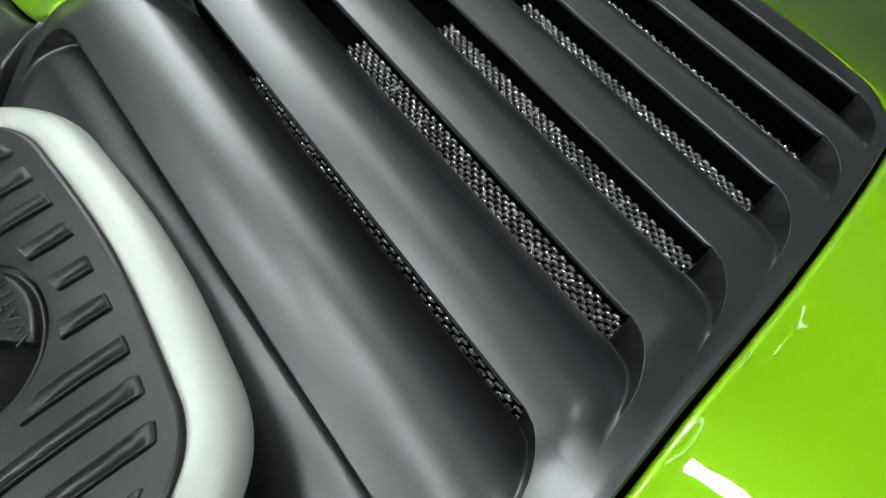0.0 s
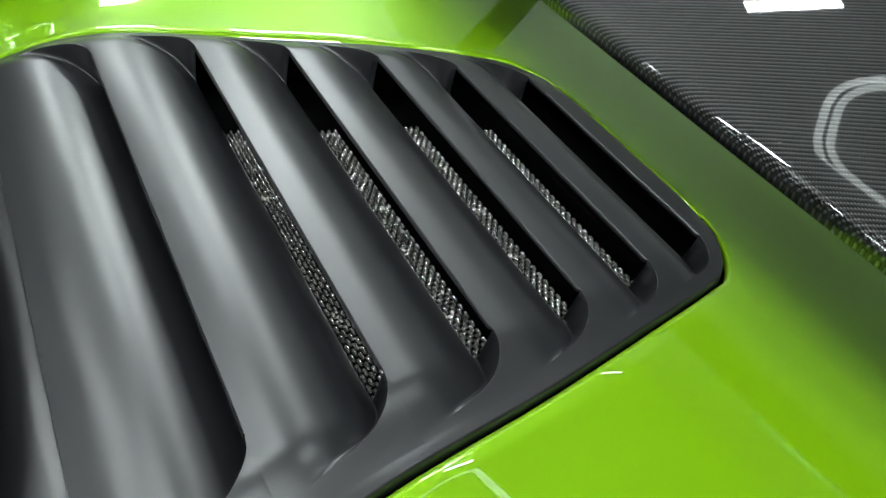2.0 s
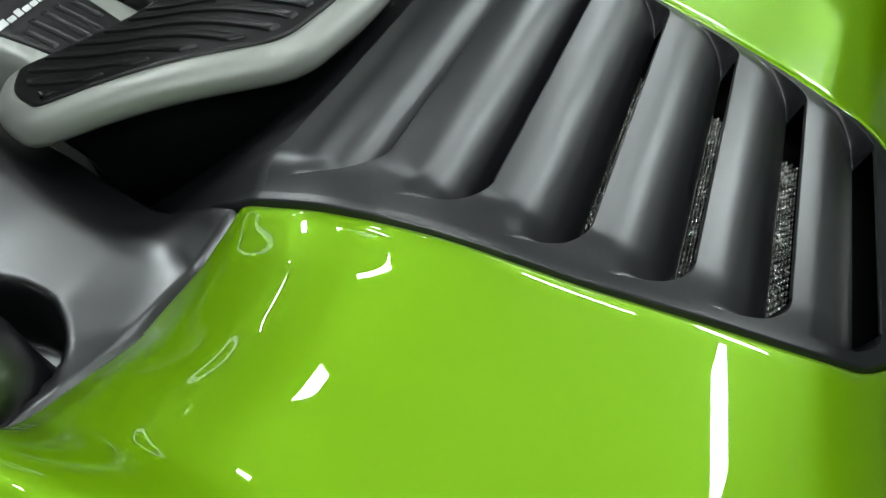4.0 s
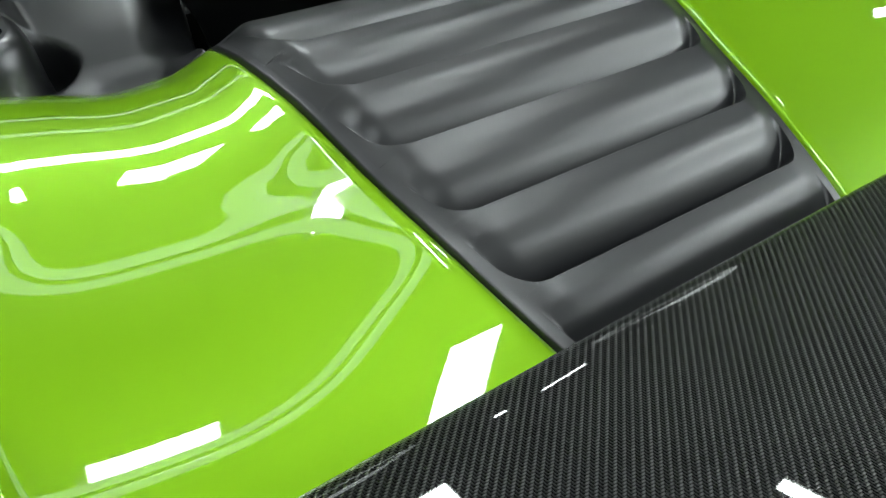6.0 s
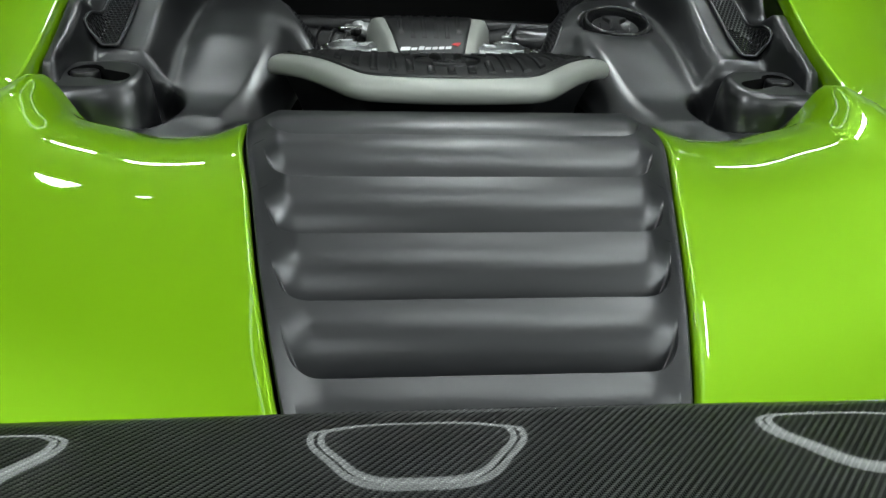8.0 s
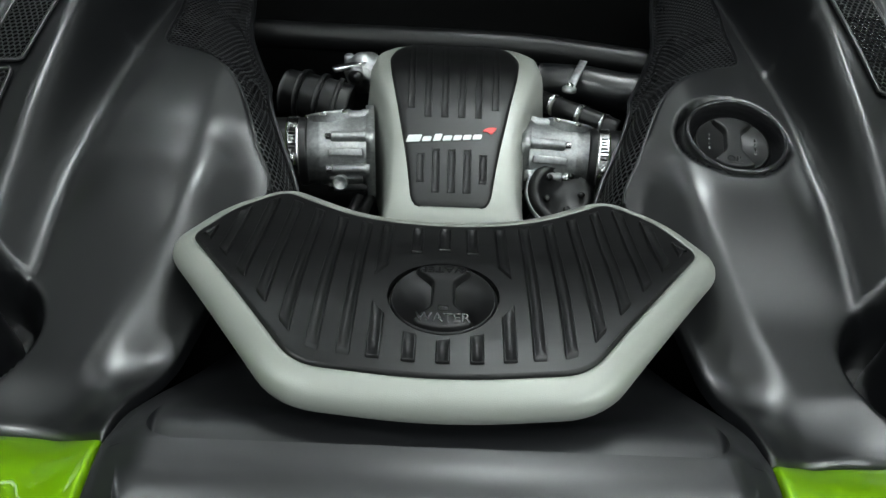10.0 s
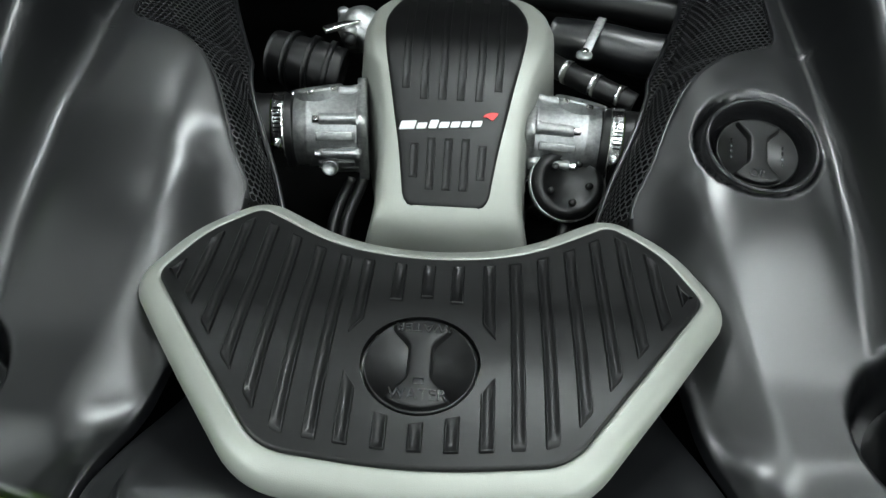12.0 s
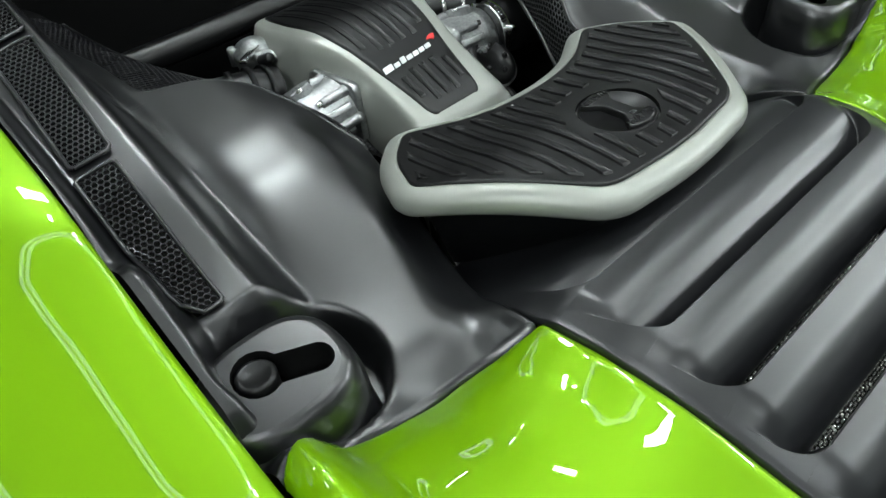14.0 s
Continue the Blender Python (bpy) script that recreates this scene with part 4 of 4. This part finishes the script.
def throttle(side):
    t = thing("throttle_body", "cast aluminium throttle body with a steel hose clamp", "engine part", "throttle bodies", at=(side * 0.118, 0.790, -0.026))
    r = 0.051
    out = pose(0, 0, 0, 0, side * 90, side * -6)

    def turned(phi):
        """Angle about the barrel: phi from straight up towards the rear."""
        return radians(180 + phi if side > 0 else -phi)
    part("barrel", moved(lathe([(r * 1.06, 0.0), (r * 1.06, 0.010), (r, 0.013), (r, 0.074), (r * 0.985, 0.078), (r * 0.96, 0.080), (r * 0.96, 0.118), (r * 0.8, 0.119)], 48), out), CAST, t)
    fl = rounded_outline([(-0.055, -0.055), (0.055, -0.055), (0.055, 0.055), (-0.055, 0.055)], 0.014, 4)
    part("flange", moved(loft([[Vector((q.x, q.y, -0.006)) for q in fl], [Vector((q.x, q.y, 0.006)) for q in fl], [Vector((q.x, q.y, 0.007)) for q in inset_outline(fl, 0.001)]]), out), CAST, t)
    for phi in (-25, 38, 92, 150):
        a = turned(phi)
        x, y = 0.053 * math.cos(a), 0.053 * math.sin(a)
        b = part("boss", moved(lathe([(0.0095, 0.002), (0.0095, 0.012), (0.0082, 0.014), (0.0078, 0.056), (0.0068, 0.058)], 18), out @ pose(x, y, 0)), CAST, t)
        part("bolt", moved(lathe([(0.0052, 0.056), (0.0052, 0.066), (0.004, 0.067)], 10), out @ pose(x, y, 0)), STEEL, b, smooth=False)
    for phi, w in ((64, 0.012), (118, 0.016)):
        a = turned(phi)
        part("web", placed(bar((0.010, w, 0.050), 0.002), out @ pose((r - 0.001) * math.cos(a), (r - 0.001) * math.sin(a), 0.038, 0, 0, math.degrees(a))), CAST, t)
    part("port", moved(lathe([(0.0105, 0.0), (0.0105, 0.020), (0.0115, 0.021), (0.0115, 0.024), (0.009, 0.0245), (0.008, 0.014)], 20), pose(side * 0.040, -0.044, -0.026, 75, 0, 0)), CAST, t)
    m = part("motor_housing", moved(lathe([(0.036, -0.02), (0.036, 0.010), (0.0375, 0.011), (0.0375, 0.014), (0.034, 0.0155), (0.030, 0.0145), (0.0005, 0.0148)], 36), pose(side * 0.066, 0.020, 0.034, -28, side * 12, 0)), CAST, t)
    for k in range(3):
        part("cover_clip", placed(bar((0.010, 0.004, 0.006), 0.001), pose(side * 0.066, 0.020, 0.034, -28, side * 12, 0) @ pose(0.037 * math.cos(k * 0.9 - 2.4), 0.037 * math.sin(k * 0.9 - 2.4), 0.012, 0, 0, math.degrees(k * 0.9 - 2.4) + 90)), STEEL, m)
    part("hose_end", moved(lathe([(0.050, 0.094), (0.0515, 0.098), (0.0515, 0.142), (0.055, 0.16), (0.055, 0.22)], 36), out), RUBBER, t, "black rubber hose end")
    c = part("hose_clamp", moved(lathe([(0.0515, 0.106), (0.0530, 0.1062), (0.0534, 0.109), (0.0530, 0.1115), (0.0530, 0.1185), (0.0534, 0.121), (0.0530, 0.1238), (0.0515, 0.124)], 48, cap=False), out), STEEL, t, "bright steel hose clamp")
    a = turned(70)
    part("clamp_screw", moved(lathe([(0.0055, -0.014), (0.0055, 0.010), (0.0065, 0.011), (0.0065, 0.015), (0.0035, 0.016)], 12), out @ pose(0.057 * math.cos(a), 0.057 * math.sin(a), 0.115) @ pose(0, 0, 0, 90, 0, math.degrees(a) - 90)), STEEL, c)
    for k in range(7):
        a = turned(20 + 6 * k)
        part("clamp_slot", placed(bar((0.0012, 0.0018, 0.010), 0.0003, 1), out @ pose(0.0532 * math.cos(a), 0.0532 * math.sin(a), 0.115, 0, 0, math.degrees(a))), MATTE, c)
    return t


throttle(-1)
throttle(1)


def actuator():
    a = thing("actuator", "round black plastic actuator with a bright steel spring clip", "engine part", at=(0.168, 0.722, -0.060))
    m = pose(0, 0, 0.008, 38, 12, 0) @ Matrix.Scale(1.22, 4)
    part("housing", moved(lathe([(0.040, -0.05), (0.040, 0.0), (0.0415, 0.003), (0.0415, 0.010), (0.038, 0.014), (0.030, 0.016), (0.028, 0.013), (0.0005, 0.013)], 40), m), RUBBER, a)
    for k in range(5):
        an = k * 1.2566
        part("screw", moved(lathe([(0.004, 0.012), (0.004, 0.017), (0.002, 0.018)], 10), m @ pose(0.023 * math.cos(an), 0.023 * math.sin(an), 0)), RUBBER, a)
    part("spring_clip", moved(lathe([(0.0425, 0.001), (0.0440, 0.001), (0.0440, 0.009), (0.0425, 0.009)], 40, cap=False), m), CAST, a, "pale metal band clip")
    part("clip_tab", placed(bar((0.02, 0.010, 0.004), 0.001), m @ pose(0.0, 0.044, 0.006, 80)), STEEL, a)
    for i in range(16):
        an = 2 * math.pi * i / 16
        part("fin", placed(bar((0.004, 0.003, 0.03), 0.0008, 1), m @ pose(0.0412 * math.cos(an), 0.0412 * math.sin(an), -0.02, 0, 0, math.degrees(an))), RUBBER, a)


actuator()


def bypass_valve():
    v = thing("bypass_valve", "small cast aluminium valve with pipes beside the plenum", "engine part", at=(-0.150, 0.985, 0.030))
    part("body", moved(lathe([(0.034, -0.03), (0.034, 0.004), (0.030, 0.010), (0.020, 0.014), (0.012, 0.022), (0.004, 0.024)], 28), pose(0, 0, 0, 12, -14, 0)), CAST, v)
    for a in (20, 140, 260):
        part("lug", moved(lathe([(0.009, -0.02), (0.009, 0.010), (0.006, 0.013)], 14), pose(0.034 * math.cos(radians(a)), 0.034 * math.sin(radians(a)), 0)), CAST, v)
    part("spout", tube(spline([(0.0, -0.02, 0.0), (0.03, -0.05, -0.01), (0.035, -0.085, -0.02)]), 0.011, 14), CAST, v)
    part("arm", placed(bar((0.06, 0.014, 0.008), 0.002), pose(-0.02, -0.03, 0.012, 0, 0, 35)), STEEL, v)
    part("spring", moved(lathe([(0.008, 0.0)] + [(0.0085 + 0.0015 * (k % 2), 0.003 * k) for k in range(1, 9)] + [(0.006, 0.028)], 14), pose(-0.012, -0.045, 0.0, 70, 0, 30)), RUBBER, v)


bypass_valve()


def hose(name, label, points, radius, mat=RUBBER, ribs=0):
    h = thing(name, label, "hose")
    pts = spline(points, 8)
    part("tube", tube(pts, radius, 18), mat, h)
    for k in range(ribs):
        i = int(len(pts) * (0.25 + 0.5 * k / max(1, ribs - 1)))
        d = (pts[min(i + 1, len(pts) - 1)] - pts[i - 1]).normalized() * 0.004
        part("rib", tube([pts[i] - d, pts[i] + d], radius * 1.14, 18), mat, h)
    return h


hose("intake_hose", "ribbed black rubber intake hose beside the plenum", [(-0.165, 0.90, -0.01), (-0.21, 0.905, 0.0), (-0.27, 0.92, 0.005)], 0.040, RUBBER, 3)
hose("coolant_pipe", "long black pipe crossing behind the plenum", [(-0.42, 1.16, 0.02), (-0.2, 1.15, 0.02), (0.1, 1.14, 0.02), (0.27, 1.10, 0.02), (0.40, 1.06, 0.02)], 0.026, RUBBER)
hose("coolant_pipe", "thick black pipe behind the throttle body", [(0.16, 1.02, 0.0), (0.23, 0.99, 0.01), (0.30, 0.965, 0.01), (0.40, 0.96, 0.01)], 0.034, COVER)
branch = hose("vacuum_hose", "thin black hose with steel clamps", [(0.145, 0.95, 0.0), (0.185, 0.905, 0.004), (0.225, 0.88, 0.0), (0.27, 0.86, -0.01)], 0.017, RUBBER)
for x, y, z in ((0.175, 0.915, 0.004), (0.215, 0.885, 0.002), (0.25, 0.869, -0.005)):
    part("clamp", tube([(x - 0.004, y + 0.003, z), (x + 0.004, y - 0.003, z)], 0.0185, 18), STEEL, branch, "steel clamp")
bracket = thing("pipe_bracket", "pale steel strap bracket holding a black pipe", "bracket")
part("strap", placed(bar((0.014, 0.085, 0.004), 0.0015), pose(0.212, 0.962, 0.040, 14, 0, -22)), CAST, bracket)
part("eye", moved(lathe([(0.012, 0.0), (0.012, 0.005), (0.008, 0.006)], 18), pose(0.196, 0.922, 0.028)), CAST, bracket)
part("bolt", moved(lathe([(0.006, 0.005), (0.006, 0.011), (0.004, 0.012)], 6), pose(0.196, 0.922, 0.029)), STEEL, bracket, smooth=False)
for x in (-0.145, -0.128, 0.17):
    hose("fuel_line", "thin dark line running down beside the plenum", [(x, 0.62, -0.16), (x - 0.004, 0.66, -0.10), (x + 0.012, 0.74, -0.08)], 0.008, RUBBER)
